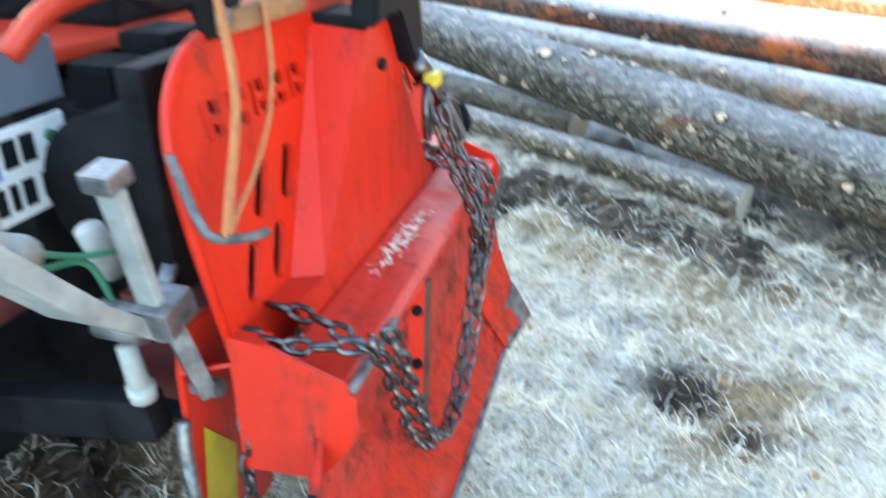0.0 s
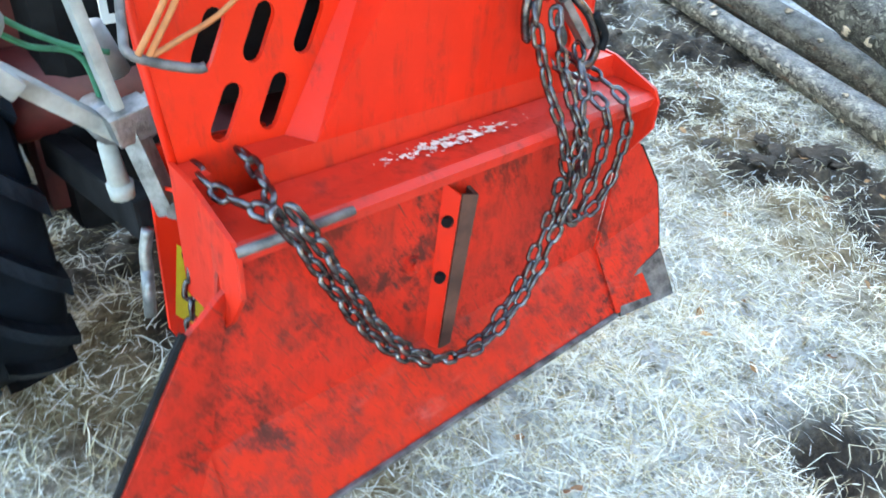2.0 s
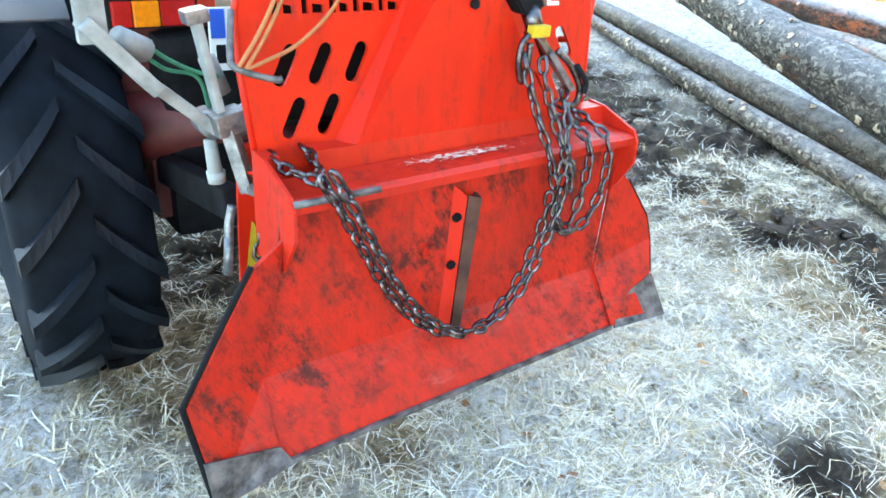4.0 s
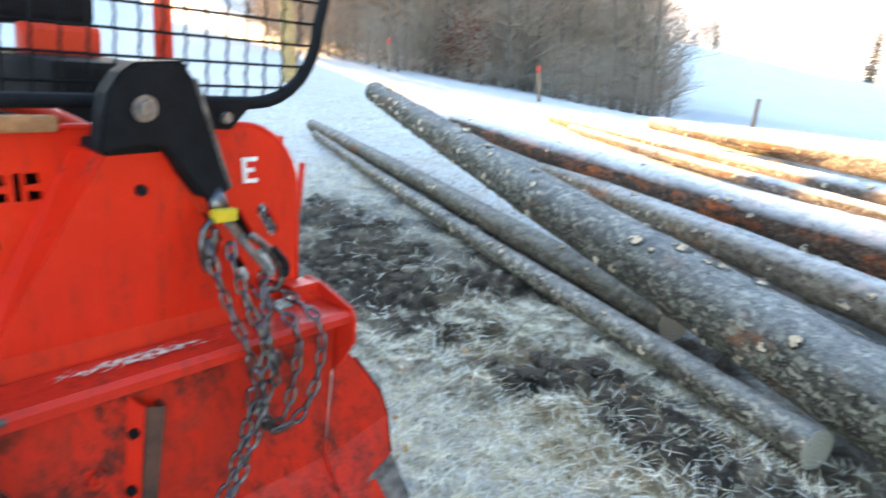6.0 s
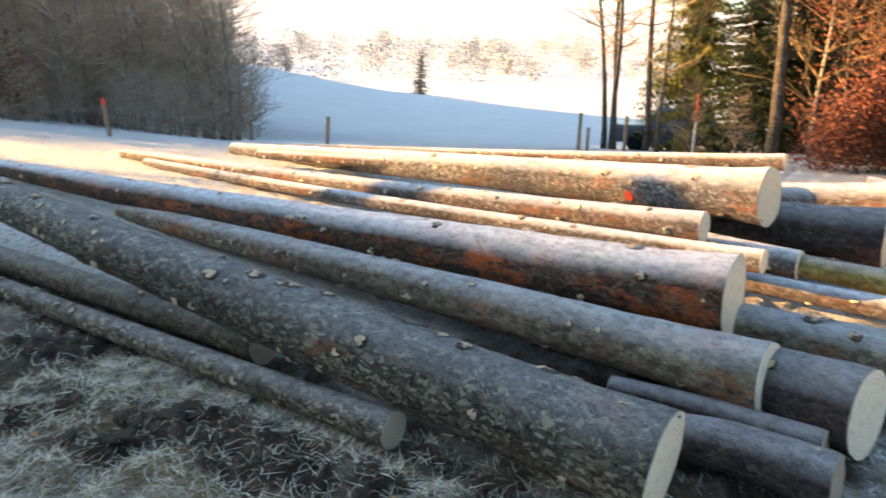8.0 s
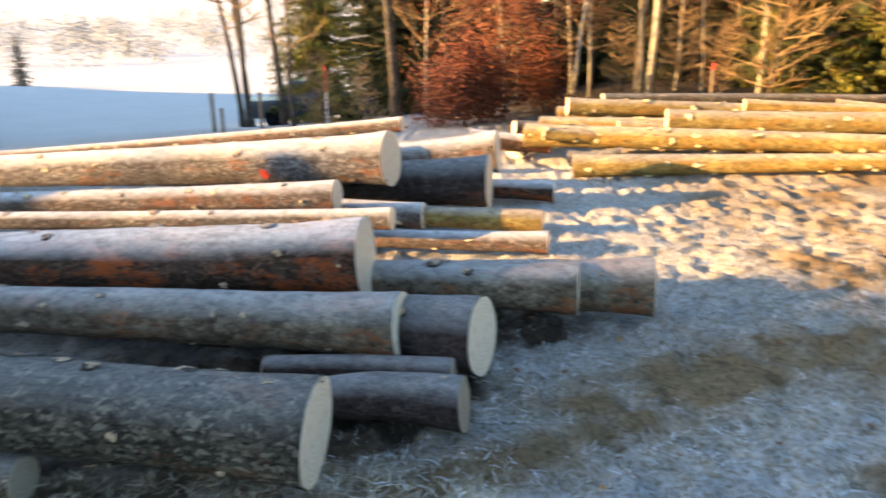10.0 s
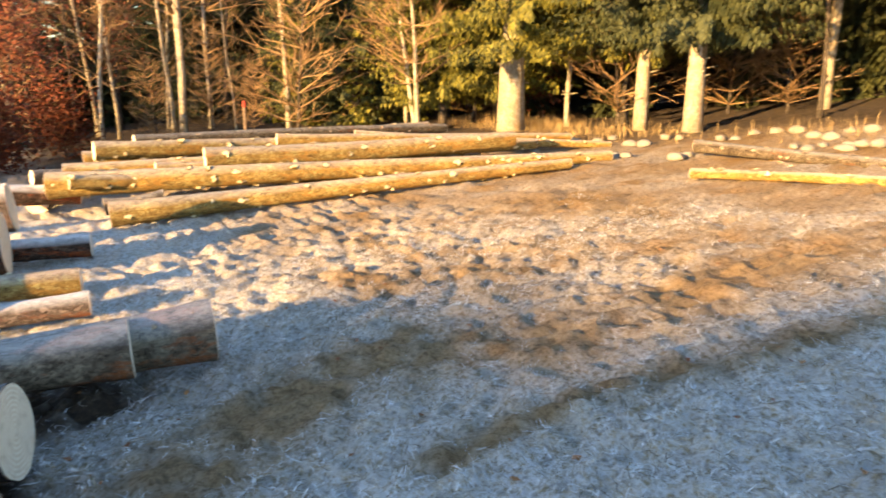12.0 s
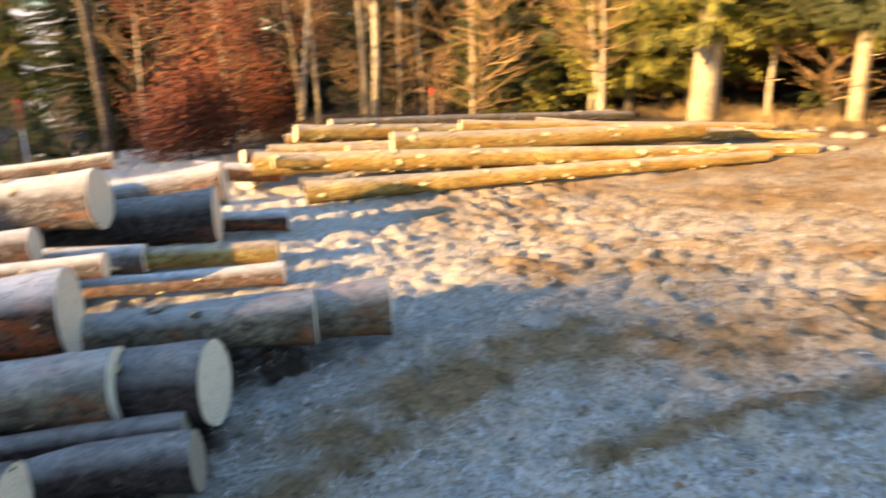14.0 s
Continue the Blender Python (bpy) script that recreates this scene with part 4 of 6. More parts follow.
# ---- logs ----
def stub_mesh(i):
    rs = random.Random(40 + i)
    bm = bmesh.new()
    n = 9
    top = [bm.verts.new((rs.uniform(0.25, 0.6) * math.cos(6.283 * k / n), rs.uniform(0.35, 0.85) * math.sin(6.283 * k / n), rs.uniform(0.7, 1.3) + 0.35 * math.sin(6.283 * k / n))) for k in range(n)]
    mid = [bm.verts.new((1.1 * rs.uniform(0.7, 1.1) * math.cos(6.283 * k / n), 1.3 * rs.uniform(0.7, 1.2) * math.sin(6.283 * k / n), rs.uniform(0.1, 0.4))) for k in range(n)]
    low = [bm.verts.new((1.35 * math.cos(6.283 * k / n), 1.6 * math.sin(6.283 * k / n), -0.8)) for k in range(n)]
    bm.faces.new(top)
    for k in range(n):
        bm.faces.new((mid[k], mid[(k + 1) % n], top[(k + 1) % n], top[k])).material_index = 0 if rs.random() < 0.6 else 1
        bm.faces.new((low[k], low[(k + 1) % n], mid[(k + 1) % n], mid[k])).material_index = 1
    me = bpy.data.meshes.new("branch_stub")
    bm.to_mesh(me)
    bm.free()
    return me


STUBS = {}


def stub_for(i, mat):
    key = (i, mat.name)
    if key not in STUBS:
        me = stub_mesh(i)
        me.materials.append(STUB_PALE if mat in (BARK_PALE_LIT, BARK_PINK) else STUB)
        me.materials.append(mat)
        STUBS[key] = me
    return STUBS[key]


log_count = 0


def log(butt, tip, r1, r2, mat, label, stubs, group, end=None):
    """A felled stem: bark body, two sawn ends, branch stubs."""
    global log_count
    log_count += 1
    rs = random.Random(100 + log_count)
    butt, tip = Vector(butt), Vector(tip)
    axis = tip - butt
    L = axis.length
    th = tagged(empty("log", Matrix.Translation(butt) @ axis.to_track_quat("Z", "Y").to_matrix().to_4x4()), label, "log", group)
    bm = bmesh.new()
    seg, n = 28, max(10, min(90, int(L / 0.11)))
    seed = Vector((log_count * 7.3, 1.7, 0))
    bx, by = rs.uniform(-0.02, 0.02), rs.uniform(-0.02, 0.02)
    rings = []
    for i in range(n + 1):
        f = i / n
        r = r1 + (r2 - r1) * f + 0.10 * r1 * max(0, 1 - f * L / 0.5) ** 2
        ring = []
        for k in range(seg):
            a = 6.28318 * k / seg
            c, s = math.cos(a), math.sin(a)
            d = 1 + 0.05 * noise.noise(seed + Vector((c * 1.2, s * 1.2, f * L * 0.9))) + 0.045 * noise.noise(seed + Vector((c * 5, s * 5, f * L * 6)))
            ring.append(bm.verts.new((r * d * c + bx * math.sin(f * 3.14) * 2, r * d * s + by * math.sin(f * 3.14) * 2, f * L)))
        rings.append(ring)
    for i in range(n):
        for k in range(seg):
            bm.faces.new((rings[i][k], rings[i][(k + 1) % seg], rings[i + 1][(k + 1) % seg], rings[i + 1][k]))
    ends = [[v.co.copy() for v in rings[0]], [v.co.copy() for v in rings[-1]]]
    part("bark", bm, mat, th, "", True)
    for e, out in zip(ends, (-1, 1)):
        bm = bmesh.new()
        c = sum(e, Vector()) / len(e)
        vs = [bm.verts.new(c + (p - c) * 0.985 + Vector((0, 0, out * (0.004 + 0.003 * rs.random())))) for p in e]
        lo = [bm.verts.new(c + (p - c) * 0.95 + Vector((0, 0, -out * 0.02))) for p in e]
        bm.faces.new(vs if out > 0 else list(reversed(vs)))
        for k in range(seg):
            bm.faces.new((vs[k], vs[(k + 1) % seg], lo[(k + 1) % seg], lo[k]))
        bmesh.ops.recalc_face_normals(bm, faces=bm.faces[:])
        part("sawn_end", bm, end or CUT, th, "weathered sawn wood" if end else "pale sawn wood")
    stubs = int(stubs * 3.2) if L > 2.5 else stubs // 2
    for j in range(stubs):
        f = (j + rs.uniform(0.1, 0.9)) / stubs
        a = rs.uniform(0, 6.283)
        r = r1 + (r2 - r1) * f
        c, s = math.cos(a), math.sin(a)
        r *= 1.0 + 0.05 * noise.noise(seed + Vector((c * 1.2, s * 1.2, f * L * 0.9))) + 0.045 * noise.noise(seed + Vector((c * 5, s * 5, f * L * 6)))
        p = Vector((r * math.cos(a) + bx * math.sin(f * 3.14) * 2, r * math.sin(a) + by * math.sin(f * 3.14) * 2, f * L))
        d = Vector((math.cos(a), math.sin(a), 0.10))
        p += d * 0.002
        sz = rs.uniform(0.016, 0.036) * (0.6 + r * 2) * (1.55 if mat is BARK_PALE_LIT else 1.0)
        m = Matrix.Translation(p) @ d.to_track_quat("Z", "Y").to_matrix().to_4x4() @ Matrix.Diagonal((sz, sz * rs.uniform(0.7, 1.5), sz * rs.uniform(0.20, 0.60), 1))
        shared("branch_stub", stub_for(j % 7, mat), th, m)


log((3.77, 0.97, -0.115), (4.05, 8.6, -0.20), 0.082, 0.045, BARK_LICHEN, "thin grey spruce log with pale knots lying on the ground", 22, "felled logs in the front heap", CUT_OLD)
log((4.14, 2.13, -0.13), (4.22, 9.3, -0.2), 0.105, 0.075, BARK_GREY, "grey-brown spruce log behind the thinnest one", 16, "felled logs in the front heap", CUT_OLD)
log((3.89, -0.18, 0.05), (4.3, 7.1, 0.52), 0.205, 0.115, BARK_FLAKY, "large grey flaky-barked spruce log with a pale sawn butt", 46, "felled logs in the front heap")
log((4.89, -0.41, 0.07), (5.97, 5.98, -0.24), 0.165, 0.1, BARK_SMOOTH, "smooth grey spruce log with knots and a torn bark edge", 18, "felled logs in the front heap")
log((5.55, -0.12, 0.23), (6.28, 8.88, -0.14), 0.225, 0.11, BARK_RED, "thick frosted spruce log with reddish torn bark", 16, "felled logs in the front heap")
log((4.85, -0.83, 0.03), (5.27, 0.37, -0.07), 0.195, 0.13, BARK_WET_SHADED, "dark wet log with bark torn off its pale sawn end", 4, "felled logs in the front heap")
log((4.66, -0.69, -0.09), (4.8, 0.3, -0.14), 0.075, 0.06, BARK_WET_SHADED, "thin dark log under the heap", 3, "felled logs in the front heap", CUT_OLD)
log((4.26, -0.75, -0.03), (4.37, 0.04, -0.1), 0.115, 0.1, BARK_WET_SHADED, "short dark log with rough bark on the ground", 4, "felled logs in the front heap", CUT_OLD)
log((5.54, -1.41, 0.04), (5.99, 1.76, -0.05), 0.15, 0.12, BARK_SMOOTH, "smooth grey log with orange torn bark underneath", 5, "felled logs in the front heap")
log((5.6, -1.87, 0.04), (6.05, 1.3, -0.05), 0.17, 0.11, BARK_SMOOTH, "pale grey log jutting far out of the heap", 6, "felled logs in the front heap")
log((6.99, -1.36, -0.11), (7.43, 1.81, -0.11), 0.085, 0.07, BARK_PINK, "pinkish log with peeled bark", 5, "felled logs in the front heap")
log((7.61, -1.37, -0.11), (8.06, 1.8, -0.11), 0.1, 0.08, BARK_PALE_LIT, "thin pale log with orange peeled bark", 5, "felled logs in the front heap")
log((7.73, -0.3, -0.09), (8.18, 2.87, -0.09), 0.115, 0.09, BARK_PINK, "short pale log between thicker ones", 4, "felled logs in the front heap")
log((6.93, -0.11, 0.1), (8.22, 8.61, -0.27), 0.085, 0.07, BARK_FROSTED, "long thin frosted log, sunlit along its top", 18, "felled logs in the front heap")
log((7.39, 0.42, 0.18), (8.55, 9.62, -0.27), 0.125, 0.08, BARK_PINK, "long pale log with bark peeled off its butt", 20, "felled logs in the front heap")
log((8.21, 0.05, 0.35), (10.49, 9.21, -0.36), 0.245, 0.12, BARK_FROSTED, "thick log with a red spray dot near its sawn butt", 22, "felled logs in the front heap")
log((9.94, 0.13, 0.45), (10.83, 8.07, -0.23), 0.085, 0.06, BARK_PINK, "thin sunlit log on top of the heap", 16, "felled logs in the front heap")
log((9.16, 0.54, 0.33), (9.35, 7.43, -0.14), 0.1, 0.07, BARK_PINK, "thin sunlit log behind the thick one", 14, "felled logs in the front heap")
log((9.35, -1.0, 0.23), (9.79, 2.17, -0.07), 0.215, 0.15, BARK_PINK, "thick sunlit log end at the back of the heap", 5, "felled logs in the front heap")
log((8.6, -0.9, 0.05), (9.05, 2.27, -0.06), 0.25, 0.17, BARK_WET_SHADED, "thick log at the back of the heap, shade put into its dark bark", 4, "felled logs in the front heap")
log((8.88, -1.59, -0.12), (9.33, 1.58, -0.12), 0.105, 0.09, BARK_RED, "short dark log on the ground behind the heap", 3, "felled logs in the front heap")
log((10.24, -1.96, -0.11), (8.99, -7.73, 0.19), 0.138, 0.073, BARK_PALE_LIT, "long sunlit log along the front of the pile", 16, "sunlit logs in the far pile")
log((10.67, -1.95, -0.09), (10.59, -2.61, -0.04), 0.099, 0.109, BARK_GREY, "short grey log end in the pile", 1, "sunlit logs in the far pile")
log((11.28, -1.43, 0.12), (9.13, -8.65, 0.21), 0.154, 0.085, BARK_PALE_LIT, "long sunlit yellow-barked log in the pile", 20, "sunlit logs in the far pile")
log((10.94, -3.23, 0.34), (10.29, -7.73, 0.41), 0.154, 0.121, BARK_PALE_LIT, "thick pale log with a sawn butt on the pile", 8, "sunlit logs in the far pile")
log((11.8, -1.66, 0.18), (10.63, -8.46, 0.27), 0.121, 0.085, BARK_PALE_LIT, "long sunlit log with knots in the pile", 18, "sunlit logs in the far pile")
log((12.0, -2.06, 0.42), (12.04, -5.02, 0.33), 0.121, 0.109, BARK_PALE_LIT, "pale log on top of the pile", 6, "sunlit logs in the far pile")
log((12.31, -1.95, 0.28), (11.67, -8.29, 0.2), 0.11, 0.097, BARK_PALE_LIT, "yellow sunlit log in the pile", 10, "sunlit logs in the far pile")
log((12.76, -2.69, 0.44), (12.95, -8.17, 0.36), 0.094, 0.085, BARK_GREY, "grey log along the back of the pile", 8, "sunlit logs in the far pile")
log((12.94, -3.42, 0.38), (13.53, -8.15, 0.36), 0.099, 0.085, BARK_PALE_LIT, "pale log along the back of the pile", 8, "sunlit logs in the far pile")
log((11.66, -1.3, -0.15), (12.62, -1.9, -0.07), 0.132, 0.121, BARK_RED, "dark log end beside the pile", 1, "sunlit logs in the far pile")
log((11.38, -0.66, 0.06), (11.36, -1.77, -0.03), 0.132, 0.121, BARK_RED, "dark brown log at the shaded end of the pile", 2, "sunlit logs in the far pile")
log((11.36, -2.69, 0.2), (10.97, -7.56, 0.07), 0.094, 0.085, BARK_PALE_LIT, "thin pale log wedged in the pile", 12, "sunlit logs in the far pile")
log((10.96, -1.64, 0.19), (10.89, -6.05, -0.05), 0.083, 0.073, BARK_PALE_LIT, "thin yellow log in the front of the pile", 12, "sunlit logs in the far pile")
log((12.43, -1.32, 0.07), (13.21, -4.95, -0.17), 0.099, 0.097, BARK_GREY, "grey log with rough stubs in the pile", 10, "sunlit logs in the far pile")
log((11.88, -4.53, 0.44), (10.81, -9.37, 0.31), 0.088, 0.073, BARK_PALE_LIT, "thin sunlit log near the wood", 8, "sunlit logs in the far pile")
log((11.82, -5.78, 0.45), (10.16, -9.69, 0.22), 0.077, 0.061, BARK_PALE_LIT, "thin crooked sunlit log at the end of the pile", 6, "sunlit logs in the far pile")
log((7.92, -9.07, 0.45), (4.42, -8.69, 0.56), 0.085, 0.06, BARK_GREY, "dark crooked pole by the wood with a pale cut end", 6, "poles at the wood's edge")
log((6.85, -7.66, 0.33), (4.06, -8.01, 0.54), 0.058, 0.05, BARK_PALE_LIT, "pale straight pole lying in the grass", 6, "poles at the wood's edge")
log((6.86, -9.01, 0.47), (6.32, -8.73, 0.38), 0.04, 0.03, BARK_PALE_LIT, "short broken branch with pale wood", 0, "poles at the wood's edge")


# red dot sprayed on the thick log
for ob in list(scene.collection.objects):
    if "red spray dot" in str(ob.get("label", "")):
        bm = bmesh.new()
        rs = random.Random(8)
        bm.faces.new([bm.verts.new((rs.uniform(0.04, 0.075) * math.cos(6.283 * k / 14), rs.uniform(0.04, 0.07) * math.sin(6.283 * k / 14), 0.004 * math.cos(k))) for k in range(14)])
        n = Vector((-0.930, 0.208, -0.302))
        spot = part("spray_mark", bm, POSTRED, ob, "red sprayed paint dot")
        spot.matrix_basis = ob.matrix_basis.inverted() @ Matrix.Translation(Vector((8.305, 1.322, 0.187)) + n * 0.012) @ n.to_track_quat("Z", "Y").to_matrix().to_4x4()

# ---- tractor ----
TREAD = plain("tread_rubber", (0.005, 0.008, 0.013), 0.45, 0.0, 0.6, 9, 0.3)
TREAD.node_tree.nodes["Principled BSDF"].inputs["Specular IOR Level"].default_value = 0.2

SHIFT = Vector((-0.03, -0.14, 0.085))


def at(x, y, z):
    """A place in the winch's frame, as the tractor's frame has it."""
    return tuple(Vector((x, y, z)) - SHIFT)


def build_tyre(tr):
    xc, yc, zc = at(-0.905, 1.190, 0.392)
    prof = [(0.30, -0.13), (0.36, -0.165), (0.46, -0.175), (0.54, -0.170), (0.575, -0.155), (0.585, -0.10), (0.59, 0.0), (0.585, 0.10), (0.575, 0.155), (0.54, 0.170), (0.46, 0.175), (0.36, 0.165), (0.30, 0.13)]
    bm = bmesh.new()
    n = 56
    rings = [[bm.verts.new((u, r * math.cos(6.28318 * i / n), r * math.sin(6.28318 * i / n))) for r, u in prof] for i in range(n)]
    for i in range(n):
        a, b = rings[i], rings[(i + 1) % n]
        for k in range(len(prof) - 1):
            bm.faces.new((a[k], b[k], b[k + 1], a[k + 1]))
    bmesh.ops.recalc_face_normals(bm, faces=bm.faces[:])
    wheel = empty("rear_wheel", pose(xc, yc, zc) @ Matrix.Diagonal((1.0, 1.045, 1.045, 1)))
    wheel.parent = tr
    part("tyre", bm, RUBBER, wheel, "worn black agricultural tyre", True)
    # tread bars
    bm = bmesh.new()
    for k in range(7):
        f = k / 6
        u = 0.01 + 0.165 * f
        ang = 0.30 * f ** 0.9
        base = 0.586 - 0.014 * f ** 3
        w = 0.026 + 0.008 * f
        for (dw, dr) in ((-w, -0.03), (-w * 0.7, 0.028), (w * 0.7, 0.028), (w, -0.03)):
            a = ang + dw / 0.6
            bm.verts.new((u, (base + dr) * math.cos(a), (base + dr) * math.sin(a)))
    bm.verts.ensure_lookup_table()
    for k in range(6):
        for q in range(3):
            i = k * 4 + q
            bm.faces.new([bm.verts[i], bm.verts[i + 1], bm.verts[i + 5], bm.verts[i + 4]])
    bm.faces.new([bm.verts[i] for i in (0, 1, 2, 3)])
    bm.faces.new([bm.verts[i] for i in (24, 27, 26, 25)])
    bmesh.ops.recalc_face_normals(bm, faces=bm.faces[:])
    me = bpy.data.meshes.new("tread_bar")
    bm.to_mesh(me)
    bm.free()
    me.materials.append(TREAD)
    for i in range(19):
        a = 360 * i / 19
        shared("tread_bar", me, wheel, pose(0, 0, 0, a, 0, 0))
        shared("tread_bar", me, wheel, pose(0, 0, 0, a + 9.5, 0, 0) @ Matrix.Diagonal((-1, 1, 1, 1)))
    bm = bmesh.new()
    rod(bm, (-0.12, 0, 0), (0.12, 0, 0), 0.31, seg=32)
    rod(bm, (0.10, 0, 0), (0.16, 0, 0), 0.12, 0.10, seg=20)
    part("rim", bm, RED_DARK, wheel)
    return wheel


def build_tractor():
    tr = tagged(empty("tractor", WINCH @ Matrix.Translation(SHIFT)), "red farm tractor with black rear tyres, seen from behind", "tractor")
    w1 = build_tyre(tr)
    w2 = empty("rear_wheel", pose(0.30, 1.330, 0.265) @ Matrix.Diagonal((1.0, 1.045, 1.045, 1)))
    w2.parent = tr
    for o in w1.children:
        c = o.copy()
        scene.collection.objects.link(c)
        c.parent = w2
    # mudguards
    for xc in (-0.955,):
        bm = bmesh.new()
        quads = []
        for i in range(14):
            a0, a1 = radians(60 + i * 6), radians(66 + i * 6)
            p = [(xc + (-0.22 if s < 0 else (0.055 if xc < 0 else 0.2)), 0.945 - 0.68 * -math.cos(a) * 1.0, 0.575 + 0.68 * math.sin(a)) for a in (a0, a1) for s in (-1, 1)]
            quads.append([p[0], p[1], p[3], p[2]])
        sheet(bm, quads, 0.012)
        part("mudguard", bm, GREYFENDER, tr, "grey-blue plastic mudguard", True)
    # rear housing, axle, hitch
    bm = bmesh.new()
    box(bm, (-0.38, 0.80, 0.24), (0.12, 1.70, 0.86), 0.03)
    part("gearbox", bm, BLACKDIRT, tr, "grimy black gearbox housing")
    bm = bmesh.new()
    box(bm, (-0.62, 0.86, 0.24), (0.30, 1.30, 0.84), 0.05)
    part("axle_housing", bm, BLACKDIRT, tr, "grimy black axle housing")
    # black mass added ahead of the gearbox to block light from the ground
    bm = bmesh.new()
    box(bm, (-0.34, 1.72, 0.10), (0.08, 3.30, 0.70), 0.05)
    part("engine_block", bm, BLACKDIRT, tr, "black engine block added to shade the ground below")
    bm = bmesh.new()
    rod(bm, (-0.80, 0.945, 0.575), (0.52, 0.945, 0.575), 0.10, seg=20)
    part("rear_axle", bm, RED_DARK, tr, "", True)
    bm = bmesh.new()
    box(bm, (-0.72, 0.96, 0.60), (-0.40, 1.04, 0.86), 0.02)
    box(bm, (-0.66, 0.90, 0.30), (-0.52, 1.00, 0.62), 0.02)
    part("axle_bracket", bm, RED_DARK, tr, "dark red axle bracket")
    bm = bmesh.new()
    box(bm, (-0.78, 0.87, 0.965), (0.84, 1.50, 1.000), 0.012)
    box(bm, (-0.78, 0.90, 0.90), (-0.44, 0.93, 0.97), 0.006)
    part("rear_deck", bm, RED_TRACTOR, tr, "red sheet-metal rear deck")
    bm = bmesh.new()
    box(bm, (-0.50, 1.05, 1.0), (-0.20, 1.4, 1.16), 0.02)
    box(bm, (0.06, 0.90, 1.0), (0.42, 1.4, 1.22), 0.02)
    part("seat_base", bm, BLACKDIRT, tr)
    # rear lamps
    for xl in (-0.727, 0.24):
        lamp = empty("rear_lamp", pose(xl, 0.885, 0.853))
        lamp.parent = tr
        bm = bmesh.new()
        box(bm, (0, 0.006, 0), (0.235, 0.04, 0.078), 0.008)
        part("lamp_housing", bm, BLACKPAINT, lamp)
        for x0, x1, mt, nm in ((0.010, 0.060, RED_LENS, "lens"), (0.062, 0.130, ORANGE_LENS, "lens"), (0.132, 0.225, RED_LENS, "lens")):
            bm = bmesh.new()
            box(bm, (x0, -0.004, 0.006), (x1, 0.012, 0.072), 0.006)
            part(nm, bm, mt, lamp, "orange turn-signal lens" if mt is ORANGE_LENS else "red tail-lamp lens")
    # number plate
    pl = empty("number_plate", pose(-0.520, 0.740, 0.765))
    pl.parent = tr
    bm = bmesh.new()
    box(bm, (0, 0, 0), (0.205, 0.006, 0.162), 0.002)
    part("plate_body", bm, PLATE_WHITE, pl, "white number plate")
    bm = bmesh.new()
    box(bm, (0.004, -0.003, 0.085), (0.042, -0.0005, 0.158))
    part("blue_band", bm, PLATE_BLUE, pl)
    for x0, x1, z0, z1 in ((0.055, 0.085, 0.095, 0.145), (0.095, 0.125, 0.095, 0.145), (0.015, 0.040, 0.02, 0.068), (0.052, 0.068, 0.02, 0.068), (0.08, 0.105, 0.02, 0.068), (0.125, 0.150, 0.02, 0.068), (0.160, 0.186, 0.02, 0.068)):
        bm = bmesh.new()
        box(bm, (x0, -0.003, z0), (x1, -0.0005, z1))
        part("dark_bar", bm, BLACKPAINT, pl)
    bm = bmesh.new()
    rod(bm, (0.165, -0.003, 0.125), (0.165, -0.0005, 0.125), 0.012, seg=12)
    part("green_seal", bm, GREENCORD, pl)
    bm = bmesh.new()
    box(bm, (-0.44, 0.78, 0.935), (-0.26, 0.79, 1.05), 0.003)
    part("plate_holder", bm, GREYFENDER, tr)
    # lower link lift rods and levers
    bm = bmesh.new()
    beam(bm, at(-0.906, 0.205, 1.34), at(-0.906, 0.205, 1.02), 0.052, 0.030, 0.006)
    beam(bm, at(-0.922, 0.200, 1.062), at(-0.806, 0.200, 0.926), 0.030, 0.072, 0.006, 90)
    part("lift_bracket", bm, GREYPAINT, tr, "pale grey painted lift arm bracket")
    for hx, hz in ((-0.876, 1.006), (-0.846, 0.972)):
        bm = bmesh.new()
        rod(bm, at(hx, 0.176, hz), at(hx, 0.196, hz), 0.010, seg=6)
        part("bracket_bolt", bm, ZINC, tr)
    bm = bmesh.new()
    beam(bm, at(-0.822, 0.220, 0.946), at(-0.682, 0.220, 0.818), 0.026, 0.050, 0.006, 90)
    part("lift_rod", bm, GREYPAINT, tr, "dirty pale grey lift rod")
    bm = bmesh.new()
    beam(bm, at(-0.716, 0.200, 1.060), at(-0.676, 0.200, 0.838), 0.036, 0.018, 0.006)
    part("lever_bar", bm, GREYPAINT, tr, "grey flat lever bar")
    bm = bmesh.new()
    box(bm, (-0.024, -0.022, -0.014), (0.024, 0.022, 0.014), 0.006, Matrix.Translation(at(-0.716, 0.200, 1.064)) @ pose(0, 0, 0, 0, -10, 0))
    part("lever_top", bm, ZINC, tr)
    bm = bmesh.new()
    beam(bm, at(-0.672, 0.190, 0.856), at(-0.640, 0.165, 0.690), 0.046, 0.028, 0.006)
    box(bm, (-0.034, -0.028, -0.024), (0.034, 0.028, 0.024), 0.005, Matrix.Translation(at(-0.668, 0.190, 0.846)) @ pose(0, 0, 0, 0, -12, 0))
    part("link_clamp", bm, ZINC, tr, "zinc-plated clamp")
    bm = bmesh.new()
    rod(bm, at(-0.640, 0.140, 0.700), at(-0.632, 0.190, 0.690), 0.016, seg=6)
    part("clamp_bolt", bm, ZINC, tr)
    for z in (0.862, 0.812):
        bm = bmesh.new()
        beam(bm, at(-0.668, 0.205, z - 0.02), at(-0.560, 0.235, z + 0.030), 0.020, 0.012, 0.002)
        part("fork_bar", bm, ZINC, tr)
